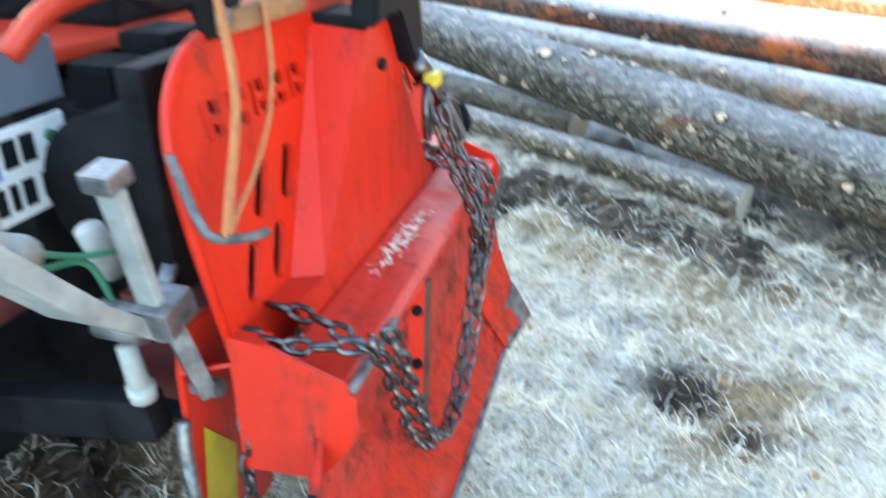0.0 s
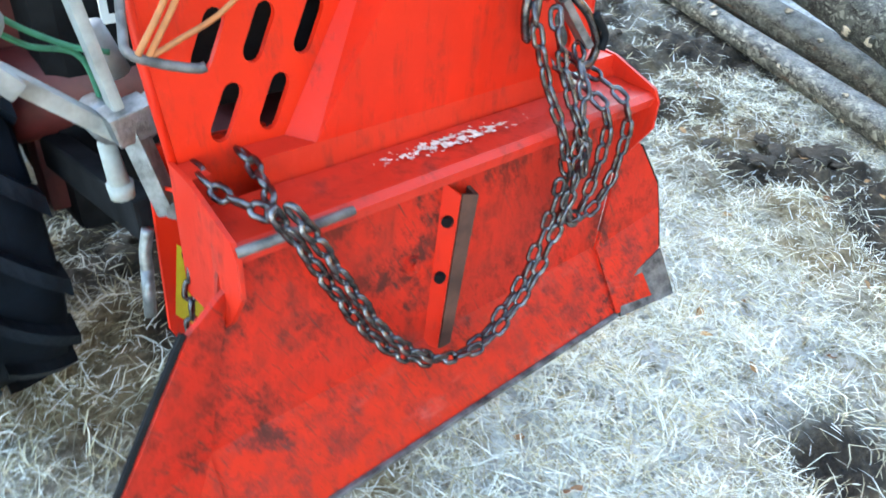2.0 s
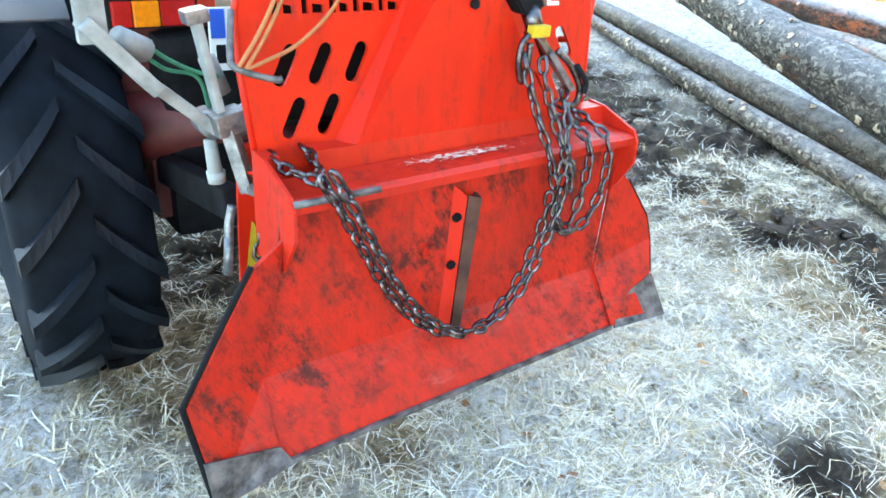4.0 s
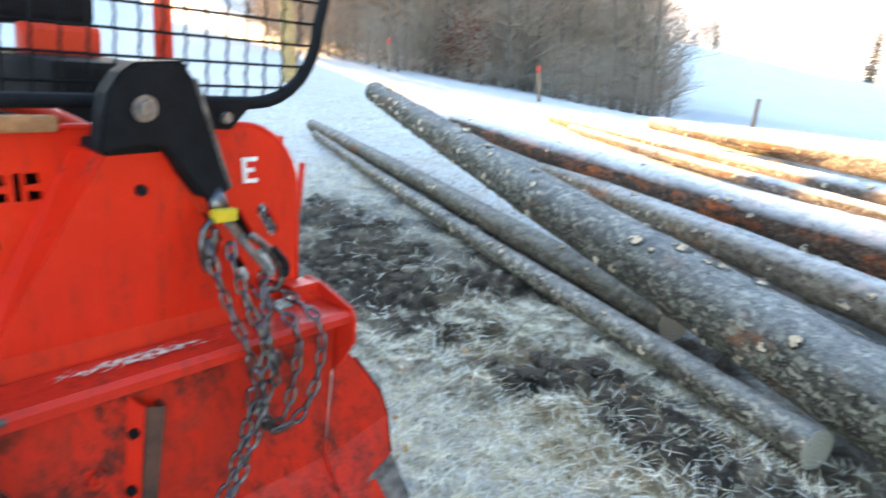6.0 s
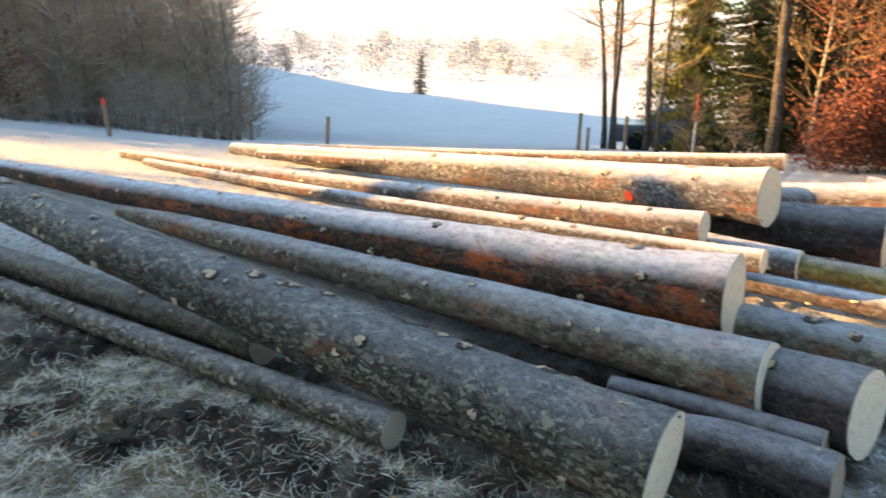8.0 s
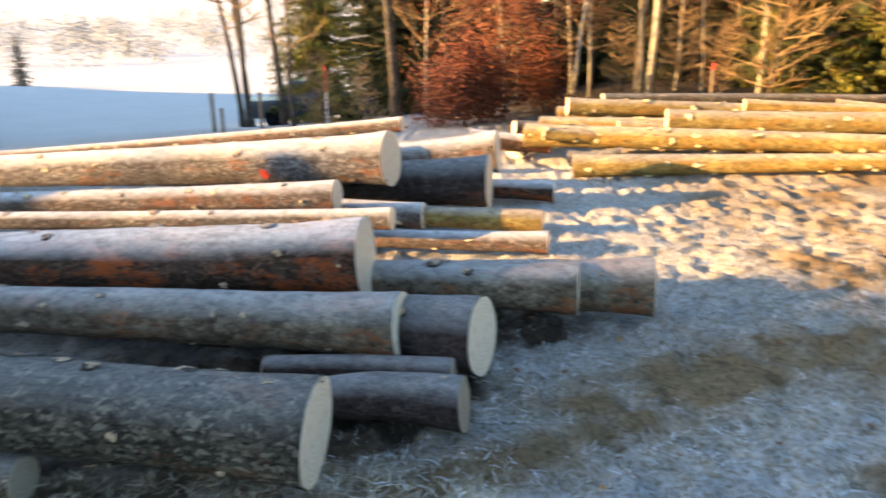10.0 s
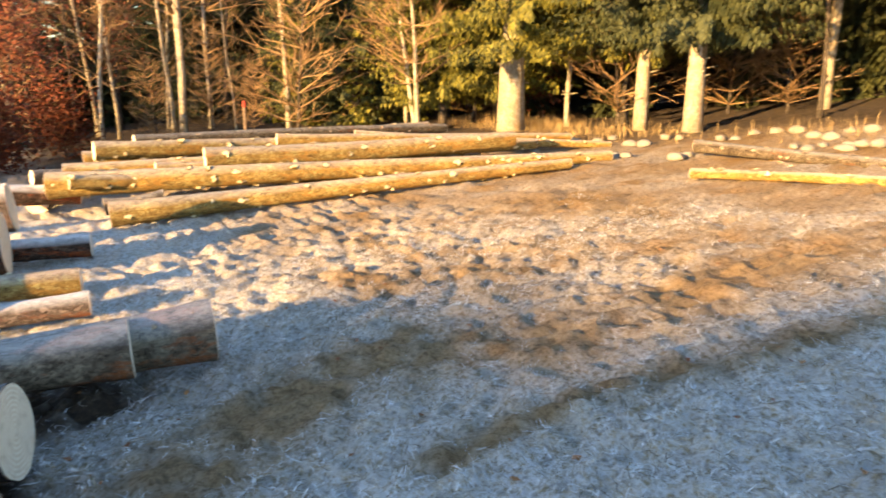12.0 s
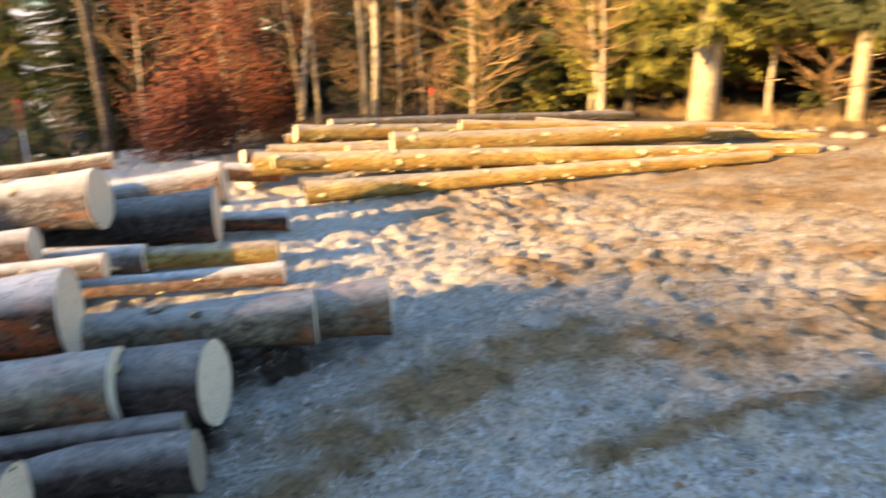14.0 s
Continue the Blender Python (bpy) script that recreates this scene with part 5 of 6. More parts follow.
    bm = bmesh.new()
    rod(bm, at(-0.688, 0.215, 0.830), at(-0.688, 0.280, 0.830), 0.030, 0.030, 14)
    part("link_ball", bm, ZINC, tr, "worn ball joint", True)
    bm = bmesh.new()
    rod(bm, at(-0.690, 0.250, 0.790), at(-0.684, 0.245, 0.705), 0.014, 0.017, 12)
    rod(bm, at(-0.684, 0.245, 0.716), at(-0.683, 0.245, 0.690), 0.022, 0.020, 12)
    part("link_pin", bm, GREYPAINT, tr, "rusty grey ball pin", True)
    bm = bmesh.new()
    rod(bm, at(-0.856, 0.235, 1.022), at(-0.800, 0.270, 0.988), 0.024, 0.026, 12)
    part("link_roller", bm, GREYPAINT, tr, "dirty pale roller", True)
    bm = bmesh.new()
    rod(bm, at(-0.668, 0.290, 0.960), at(-0.640, 0.290, 0.880), 0.020, 0.022, 12)
    part("link_roller", bm, GREYPAINT, tr, "dirty pale roller", True)
    bm = bmesh.new()
    beam(bm, at(-0.640, 0.260, 0.62), at(-0.660, 1.05, 0.50), 0.05, 0.08, 0.008)
    beam(bm, at(0.20, 0.260, 0.62), at(0.18, 1.05, 0.50), 0.05, 0.08, 0.008)
    part("lower_link", bm, BLACKDIRT, tr)
    bm = bmesh.new()
    tube(bm, smooth_path([at(-0.672, 0.190, 0.650), at(-0.684, 0.186, 0.610), at(-0.688, 0.182, 0.570)], 5), 0.011, 8)
    rod(bm, at(-0.688, 0.182, 0.580), at(-0.700, 0.172, 0.490), 0.011, 0.011, 10)
    part("drop_pin", bm, ZINC, tr, "hanging steel pin", True)
    # cab frame and guards seen through the winch guard
    bm = bmesh.new()
    for xp in (-0.90, 0.605):
        tube(bm, [(xp, 1.24, 0.98), (xp - 0.01, 1.245, 1.4), (xp - 0.04, 1.26, 1.80)], 0.032, 10)
    tube(bm, [(-0.94, 1.26, 1.80), (0.565, 1.26, 1.80)], 0.032, 10)
    part("roll_bar", bm, RED_TRACTOR, tr, "red roll bar", True)
    bm = bmesh.new()
    box(bm, (0.13, 1.24, 0.95), (0.377, 1.30, 1.312), 0.02)
    part("seat_back_panel", bm, RED_TRACTOR, tr, "red sheet panel")
    bm = bmesh.new()
    box(bm, (-0.42, 1.24, 0.95), (-0.12, 1.30, 1.30), 0.02)
    part("seat_back_panel", bm, RED_TRACTOR, tr, "red sheet panel")
    bm = bmesh.new()
    box(bm, (-0.18, 1.36, 1.30), (0.42, 1.50, 1.56), 0.04)
    part("seat_back", bm, BLACKPAINT, tr)
    bm = bmesh.new()
    sheet(bm, [[(0.16, 1.2, 1.0), (0.46, 1.2, 1.0), (0.46, 1.2, 1.17), (0.20, 1.2, 1.22)]], 0.03)
    part("fender_side", bm, GREYFENDER, tr)
    bm = bmesh.new()
    tube(bm, smooth_path([(-0.44, 0.70, 1.05), (-0.36, 0.66, 1.12), (-0.20, 0.62, 1.14), (-0.02, 0.61, 1.08), (0.02, 0.60, 1.02)], 6), 0.020, 10)
    part("hand_rail", bm, RED_TRACTOR, tr, "red bent tube", True)
    bm = bmesh.new()
    box(bm, (-0.225, 0.70, 0.86), (-0.10, 0.80, 0.99), 0.02)
    box(bm, (-0.09, 0.66, 0.90), (0.06, 0.78, 1.03), 0.02)
    box(bm, (-0.235, 0.74, 0.50), (0.14, 0.95, 0.90), 0.02)
    rod(bm, (-0.16, 0.66, 0.93), (-0.16, 0.72, 0.93), 0.028, seg=12)
    rod(bm, (0.0, 0.62, 0.97), (0.0, 0.68, 0.97), 0.030, seg=12)
    part("coupling_block", bm, BLACKDIRT, tr, "black hydraulic couplings")
    return tr


GREYFENDER = plain("grey_blue_plastic", (0.13, 0.155, 0.19), 0.5, 0.0, 0.15, 8)
build_tractor()
cord("cord", "green cord tied between the lift links", [(-0.80, 0.30, 1.005), (-0.755, 0.30, 0.965), (-0.70, 0.28, 0.935), (-0.655, 0.26, 0.925)], 0.005, GREENCORD)
cord("cord", "green cord tied between the lift links", [(-0.81, 0.30, 0.985), (-0.755, 0.30, 0.940), (-0.69, 0.28, 0.915), (-0.680, 0.25, 0.80)], 0.005, GREENCORD)


# ---- trees ----
def limb(bm, a, d, length, r, depth, rs, tips, droop=0.0, kids=3, seg=5):
    """A crooked branch that splits into thinner ones."""
    pts, rad = [a], [r]
    p, v = Vector(a), Vector(d).normalized()
    n = 5
    for i in range(n):
        v = (v + Vector((rs.uniform(-1, 1), rs.uniform(-1, 1), rs.uniform(-0.7, 1) - droop)) * 0.16).normalized()
        p = p + v * (length / n)
        pts.append(p.copy())
        rad.append(r * (1 - 0.75 * (i + 1) / n) + 0.002)
    tube(bm, pts, rad, seg if depth > 0 else 3)
    if depth == 0:
        tips.append((p.copy(), v.copy()))
        return
    for k in range(kids):
        i = rs.randint(2, n)
        ax = Vector((rs.uniform(-1, 1), rs.uniform(-1, 1), rs.uniform(-0.3, 0.8)))
        limb(bm, pts[i], (v + ax * 0.95).normalized(), length * rs.uniform(0.45, 0.7), rad[i] * 0.7, depth - 1, rs, tips, droop, kids, seg)


def tree_at(name, x, y, label, group):
    return tagged(empty(name, pose(x, y, height(x, y) - 0.05)), label, "tree", group)


def bare_tree(x, y, h, r, seed, mat, twig_mat, label, group="trees at the wood's edge", lean=(0, 0), fork=0.0, leaves=None, twigs=5, low=0.25):
    rs = random.Random(seed)
    th = tree_at("deciduous_tree", x, y, label, group)
    bm = bmesh.new()
    stems = [Vector((lean[0], lean[1], 1.0))]
    if fork:
        stems.append(Vector((lean[0] + fork, lean[1] + rs.uniform(-0.1, 0.1), 1.0)))
    tips, spots = [], []
    for s in stems:
        p = Vector((0, 0, 0))
        pts, rad = [p.copy()], [r * 1.25]
        n = 12
        for i in range(n):
            s = (s + Vector((rs.uniform(-1, 1), rs.uniform(-1, 1), 0)) * 0.05).normalized()
            p = p + s * (h / n)
            pts.append(p.copy())
            rad.append(r * (1 - 0.8 * (i + 1) / n))
            if (i + 1) / n > low:
                spots.append((p.copy(), rad[-1], (i + 1) / n))
        tube(bm, pts, rad, 9)
    part("trunk", bm, mat, th, "", True)
    bm = bmesh.new()
    for p, rr, f in spots:
        for k in range(twigs):
            a = rs.uniform(0, 6.283)
            limb(bm, p, Vector((math.cos(a), math.sin(a), rs.uniform(0.1, 0.9))), h * 0.22 * (1.15 - 0.6 * f), max(0.008, rr * 0.35), 2 if rs.random() < 0.6 else 1, rs, tips, 0.05, 3, 4)
    part("crown", bm, twig_mat, th)
    if leaves:
        crown(th, tips, rs, leaves, 10, 0.28, 0.055)
    return th


def crown(th, tips, rs, mat, per, spread, size):
    vs, fs = [], []
    for p, d in tips:
        for k in range(per):
            c = p + Vector((rs.gauss(0, spread), rs.gauss(0, spread), rs.gauss(0, spread)))
            u = Vector((rs.uniform(-1, 1), rs.uniform(-1, 1), rs.uniform(-1, 1))).normalized() * size * rs.uniform(0.6, 1.4)
            v = u.orthogonal().normalized() * size * 0.6
            i = len(vs)
            vs += [c - u, c + v * 0.8, c + u, c - v * 0.8]
            fs.append((i, i + 1, i + 2, i + 3))
    me = bpy.data.meshes.new("foliage")
    me.from_pydata(vs, [], fs)
    me.materials.append(mat)
    ob = new("foliage", me)
    ob.parent = th
    return ob


def spruce(x, y, h, r, seed, mat, needle_mat, label, bare=2.2, width=0.24, group="trees at the wood's edge", dense=1.0, fine=1.0):
    rs = random.Random(seed)
    th = tree_at("spruce_tree", x, y, label, group)
    bm = bmesh.new()
    n = 14
    pts = [(0.05 * math.sin(i), 0.04 * math.cos(i * 1.3), h * i / n) for i in range(n + 1)]
    rad = [r * (1.0 - 0.9 * i / n) + (0.14 * r if i == 0 else 0) for i in range(n + 1)]
    tube(bm, pts, rad, 16)
    for k in range(16):
        a, z = rs.uniform(0, 6.283), rs.uniform(0.6, bare + 0.5)
        rr = r * (1 - 0.9 * z / h)
        rod(bm, (rr * 0.8 * math.cos(a), rr * 0.8 * math.sin(a), z), ((rr + rs.uniform(0.03, 0.25)) * math.cos(a), (rr + 0.1) * math.sin(a), z + 0.03), 0.012, 0.006, 5)
    part("trunk", bm, mat, th, "", True)
    vs, fs = [], []
    z = bare
    while z < h - 0.1:
        f = (z - bare) / (h - bare)
        reach = h * width * (1 - f) ** 0.8 * (0.55 + 0.45 * min(1, f * 8 + 0.3))
        for k in range(int(8 * dense) + 1):
            a = rs.uniform(0, 6.283)
            L = reach * rs.uniform(0.7, 1.1) + 0.15
            d = Vector((math.cos(a), math.sin(a), 0))
            side = Vector((-d.y, d.x, 0))
            steps = max(4, int(L / 0.13 * fine ** 2.4 * (1.5 if fine > 1 else 1.0)))
            for i in range(steps):
                t = (i + rs.random()) / steps
                c = d * (L * t) + Vector((0, 0, z - 0.28 * L * t + 0.12 * L * t * t + rs.uniform(-0.05, 0.05) * fine ** 2))
                for sgn in (-1, 1):
                    w = (0.10 + 0.30 * (1 - t)) * min(1.0, L) * rs.uniform(0.5, 1.1) * (0.62 if fine > 1 else 1.0)
                    tipv = c + side * sgn * w + d * w * 0.5 + Vector((0, 0, -w * rs.uniform(0.2, 0.9)))
                    b = d * 0.045 / fine ** 2.2 * rs.uniform(0.7, 1.6)
                    tipv = c + (tipv - c) / fine ** 0.7
                    if fine > 1:
                        tipv.z -= w * rs.uniform(0.0, 0.8)
                    q = len(vs)
                    vs += [c - b, c + b, tipv + b * 0.4 + Vector((0, 0, -0.05)), tipv - b * 0.4]
                    fs.append((q, q + 1, q + 2, q + 3))
        z += rs.uniform(0.16, 0.30)
    me = bpy.data.meshes.new("crown")
    me.from_pydata(vs, [], fs)
    me.materials.append(needle_mat)
    ob = new("crown", me)
    ob.parent = th
    return th


LIT = "sunlit tall spruce with a bare pale trunk at the wood's edge"
spruce(13.51, -10.22, 17, 0.27, 1, BARK_TREE_LIT, NEEDLES_LIT, LIT, 1.9, 0.16, fine=1.7)
spruce(10.08, -11.69, 16, 0.16, 2, BARK_TREE_LIT, NEEDLES, LIT, 1.9, 0.15, fine=1.7)
spruce(11.29, -11.67, 15, 0.13, 3, BARK_TREE_LIT, NEEDLES, LIT, 1.9, 0.15, fine=1.7)
spruce(13.06, -11.36, 9, 0.05, 4, BARK_TREE_LIT, NEEDLES_LIT, "slender young spruce with a thin sunlit trunk", 1.6, 0.10)
spruce(9.26, -14.41, 14, 0.10, 5, BARK_TREE_LIT, NEEDLES, LIT, 2.8, 0.13)
spruce(5.98, -11.50, 17, 0.27, 6, BARK_TREE_LIT, NEEDLES, "thick sunlit spruce trunk beside the stones", 3.2, 0.13)
bare_tree(6.9, -12.07, 5, 0.055, 7, BARK_TREE_LIT, TWIGS, "leaning sunlit broken stem at the wood's edge", lean=(0.02, -0.05), low=0.7, twigs=1)
bare_tree(19.83, -4.98, 9, 0.085, 8, BARK_TREE_LIT, TWIGS, "forked sunlit birch with bare twigs", fork=0.22, twigs=4)
bare_tree(21.0, -5.96, 9, 0.065, 9, BARK_TREE_LIT, TWIGS, "thin sunlit bare birch", twigs=4)
bare_tree(14.5, -8.49, 4.5, 0.055, 10, BARK_TREE_LIT, TWIGS, "small sunlit forked bare tree behind the pile", fork=0.3, twigs=5, low=0.2)
bare_tree(18.01, -7.0, 7, 0.06, 11, BARK_TREE_LIT, TWIGS, "bare sunlit sapling with many fine twigs", twigs=2, low=0.2)
bare_tree(16.45, -9.33, 6, 0.05, 12, BARK_TREE_LIT, TWIGS, "bare sunlit sapling with many fine twigs", twigs=3, low=0.15)
for k, (x, y, h, m, b) in enumerate([(18.01, -8.69, 11, NEEDLES, 0.5), (15.93, -11.81, 12, NEEDLES_LIT, 1.2), (21.0, -10.12, 13, NEEDLES, 0.6), (24.25, -6.87, 13, NEEDLES, 0.6), (14.11, -14.67, 13, NEEDLES, 1.5), (10.73, -16.36, 13, NEEDLES, 1.6), (7.74, -16.1, 13, NEEDLES, 1.8), (31.0, 3.6, 11, NEEDLES, 0.4), (28.15, -0.49, 12, NEEDLES, 0.5), (30.75, 1.32, 12, NEEDLES, 0.5), (17.23, -15.06, 14, NEEDLES, 1.0), (4.23, -15.57, 13, NEEDLES, 1.6), (20.35, -7.78, 3.2, NEEDLES_LIT, 0.2), (16.97, -8.29, 2.6, NEEDLES_LIT, 0.2), (28.8, -10.12, 14, NEEDLES, 0.5), (23.6, -14.02, 14, NEEDLES, 0.5), (18.4, -19.21, 14, NEEDLES, 0.8), (11.9, -20.52, 14, NEEDLES, 0.8), (6.05, -21.16, 14, NEEDLES, 0.8)]):
    spruce(x, y, h, 0.09 + 0.006 * h, 30 + k, BARK_DARK, m, "dark green spruce inside the wood" if m is NEEDLES else "young spruce, low sun painted yellow-green into its needles", b, 0.22, fine=1.35 if k < 7 else 1.0)
for k, (x, y, h) in enumerate([(20.74, 0.03, 4.0), (23.34, -2.96, 7.0), (21.91, -1.8, 4.0), (25.55, -4.4, 7.0), (24.2, -0.6, 6.5), (19.7, -1.4, 2.8)]):
    bare_tree(x, y, h, 0.06, 60 + k, BARK_DARK, TWIGS, "young beech with dry red-brown leaves", leaves=BEECH, twigs=2, low=0.12)
bare_tree(15.02, -12.2, 1.8, 0.02, 65, BARK_DARK, TWIGS, "small beech with dry orange leaves", leaves=BEECH, twigs=2, low=0.2)
for k, (x, y, h, r, ln) in enumerate([(18.2, 1.2, 10, 0.13, (0.02, 0)), (22.2, 6.0, 10, 0.09, (-0.06, 0.02)), (23.0, 5.2, 11, 0.10, (-0.04, 0)), (24.0, 6.5, 10, 0.08, (-0.08, 0)), (19.6, 4.0, 6, 0.06, (0, 0)), (26.0, 7.5, 10, 0.10, (-0.05, 0)), (22.3, -6.74, 8, 0.06, (0, 0)), (15.15, -10.37, 7, 0.05, (0, 0)), (8.52, -12.97, 6, 0.04, (0.03, 0)), (5.27, -13.24, 7, 0.05, (0, 0))]):
    bare_tree(x, y, h, r, 80 + k, BARK_DARK, TWIGS, "dark bare deciduous tree in the wood", lean=ln, twigs=3)
rs = random.Random(9)
bm = bmesh.new()
for k in range(46):
    a, d = rs.uniform(-74, -26), rs.uniform(18, 32)
    x, y = 1.5 + d * math.cos(radians(a)), -0.8 + d * math.sin(radians(a))
    z = height(x, y)
    tube(bm, [(x, y, z - 0.1), (x + rs.uniform(-0.2, 0.2), y, z + 4), (x + rs.uniform(-0.5, 0.5), y, z + 11)], [rs.uniform(0.05, 0.15), 0.07, 0.03], 7)
tagged(part("far_trunks", bm, BARK_DARK, None, "", True), "dark trunks standing deep in the wood", "trees", kind="stuff")

# greyed needles, with haze mixed into the colour
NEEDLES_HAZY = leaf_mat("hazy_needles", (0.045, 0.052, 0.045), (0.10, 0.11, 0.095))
# wood on the slope beyond the tractor
rs = random.Random(21)
masters = [bare_tree(12 + i * 2.5, 32, 5.2 + 0.4 * i, 0.07, 200 + i, HAZY_BARK, TWIGS_HAZED, "bare deciduous tree in a dim wood, haze put into its grey", "hazy wood on the slope", twigs=8, low=0.04) for i in range(4)]
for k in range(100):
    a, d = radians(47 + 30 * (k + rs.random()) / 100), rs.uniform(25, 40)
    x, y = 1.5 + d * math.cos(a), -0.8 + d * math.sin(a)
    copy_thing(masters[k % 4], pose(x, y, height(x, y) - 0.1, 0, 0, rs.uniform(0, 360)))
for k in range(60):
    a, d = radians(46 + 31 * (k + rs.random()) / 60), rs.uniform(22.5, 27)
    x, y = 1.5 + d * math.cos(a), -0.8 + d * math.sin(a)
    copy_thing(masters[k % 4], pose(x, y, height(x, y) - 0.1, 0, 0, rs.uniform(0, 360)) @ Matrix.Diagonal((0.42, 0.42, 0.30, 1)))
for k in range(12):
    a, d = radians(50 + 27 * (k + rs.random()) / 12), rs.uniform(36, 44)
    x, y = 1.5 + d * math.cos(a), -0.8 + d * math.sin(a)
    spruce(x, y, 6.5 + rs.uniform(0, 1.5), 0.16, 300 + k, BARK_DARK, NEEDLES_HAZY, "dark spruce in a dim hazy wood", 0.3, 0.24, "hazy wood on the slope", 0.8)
bare_tree(12.6, 20.5, 1.6, 0.03, 520, BARK_DARK, TWIGS, "small bush with rusty leaves on the slope", "hazy wood on the slope", leaves=BEECH, twigs=3, low=0.1)

# slender trees added on the rise to cast long shadows across the clearing
for k, (p, q, h) in enumerate([(4.2, 38.5, 10.2), (5.6, 40.0, 9.6), (6.7, 39.0, 10.0), (7.9, 40.0, 9.4), (9.0, 39.0, 10.4)]):
    bare_tree(0.978 * p - 0.208 * q, 0.208 * p + 0.978 * q, h, 0.15, 700 + k, HAZY_BARK, TWIGS_HAZED, "slender bare tree added on the rise towards the sun to cast shadow streaks", "trees on the rise", twigs=2, low=0.5)

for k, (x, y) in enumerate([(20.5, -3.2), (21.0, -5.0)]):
    bare_tree(x, y, 7.5 + 0.4 * k, 0.06, 740 + k, BARK_TREE_LIT, TWIGS, "sunlit bare sapling with fine golden twigs", twigs=2, low=0.2)

sapling = bare_tree(21.8, -3.8, 8, 0.05, 745, BARK_TREE_LIT, TWIGS, "sunlit bare sapling with fine golden twigs", twigs=4, low=0.12)
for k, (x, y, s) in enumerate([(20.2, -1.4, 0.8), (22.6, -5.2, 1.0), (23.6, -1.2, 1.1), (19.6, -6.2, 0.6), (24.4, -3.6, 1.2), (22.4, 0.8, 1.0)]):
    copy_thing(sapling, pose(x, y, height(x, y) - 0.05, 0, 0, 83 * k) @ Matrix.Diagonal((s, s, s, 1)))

bush = bare_tree(16.2, -11.0, 2.6, 0.022, 770, BARK_DARK, TWIGS, "brown bare undergrowth at the wood's edge", "undergrowth", twigs=7, low=0.02)
for k in range(26):
    a, d = radians(-74 + (30 if k < 22 else 60) * rs.random()), rs.uniform(15.0, 21)
    x, y = 1.5 + d * math.cos(a), -0.8 + d * math.sin(a)
    s = rs.uniform(0.7, 1.5)
    copy_thing(bush, pose(x, y, height(x, y) - 0.05, 0, 0, rs.uniform(0, 360)) @ Matrix.Diagonal((s * 1.2, s * 1.2, s, 1)))

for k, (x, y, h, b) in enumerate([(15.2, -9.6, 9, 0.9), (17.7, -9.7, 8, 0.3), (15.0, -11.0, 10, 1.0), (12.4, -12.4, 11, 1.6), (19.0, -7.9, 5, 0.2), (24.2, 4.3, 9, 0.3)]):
    spruce(x, y, h, 0.09, 790 + k, BARK_DARK, NEEDLES_LIT, "spruce with the low sun painted yellow-green into its needles", b, 0.20, fine=1.5)

for k, (x, y, h) in enumerate([(7.3, -15.0, 3.6), (9.6, -16.2, 4.2), (5.3, -14.6, 3.2), (11.8, -15.6, 4.0), (3.4, -14.2, 3.4), (13.6, -13.4, 3.0), (16.0, -12.6, 3.6), (19.2, -9.6, 3.6)]):
    spruce(x, y, h, 0.05, 830 + k, BARK_DARK, NEEDLES, "low dark young spruce under the taller trees", 0.15, 0.30, "undergrowth", fine=1.2)

for k, (x, y, s) in enumerate([(19.0, -4.2, 0.7), (19.6, -5.6, 0.9), (18.9, -6.4, 0.6), (18.4, -7.6, 0.7), (17.3, -8.6, 0.6), (16.4, 1.6, 0.5), (16.9, 2.6, 0.6)]):
    copy_thing(bush, pose(x, y, height(x, y) - 0.05, 0, 0, 61 * k) @ Matrix.Diagonal((s * 1.2, s * 1.2, s, 1)))

# low beech shrubs and brambles behind the pile
shrub = bare_tree(18.6, -0.4, 1.5, 0.02, 860, BARK_DARK, TWIGS, "low beech shrub with dry red-brown leaves", "undergrowth", leaves=BEECH, twigs=4, low=0.04)
for k, (x, y, s) in enumerate([(16.5, 0.0, 0.7), (16.9, -0.8, 0.8), (18.2, -2.2, 0.8)]):
    copy_thing(shrub, pose(x, y, height(x, y) - 0.05, 0, 0, 77 * k) @ Matrix.Diagonal((s * 1.15, s * 1.15, s, 1)))

# deeper trees that close the wood
deep = [spruce(22 + 3 * i, -14 - 2 * i, 13.0 + i, 0.18, 720 + i, BARK_DARK, NEEDLES, "dark spruce deep in the wood", 0.4, 0.22) for i in range(3)]
for k in range(34):
    a, d = radians(-72 + 78 * (k + rs.random()) / 34), rs.uniform(25, 36)
    x, y = 1.5 + d * math.cos(a), -0.8 + d * math.sin(a)
    copy_thing(deep[k % 3], pose(x, y, height(x, y) - 0.1, 0, 0, rs.uniform(0, 360)))

# far valley
spruce(64.3, 40.1, 4.6, 0.12, 600, BARK_DARK, leaf_mat("pale_far_needles", (0.12, 0.125, 0.11), (0.22, 0.22, 0.20)), "lone spruce in the frosted valley meadow", 0.2, 0.22, "valley trees")
for k, (x, y) in enumerate([(45, 40.5), (47, 42), (44, 43)]):
    bare_tree(x, y, 2.0, 0.05, 610 + k, BARK_DARK, TWIGS_HAZED, "grey bush on the frosted meadow", "valley trees", twigs=6, low=0.05)
rs = random.Random(77)
vs, fs = [], []
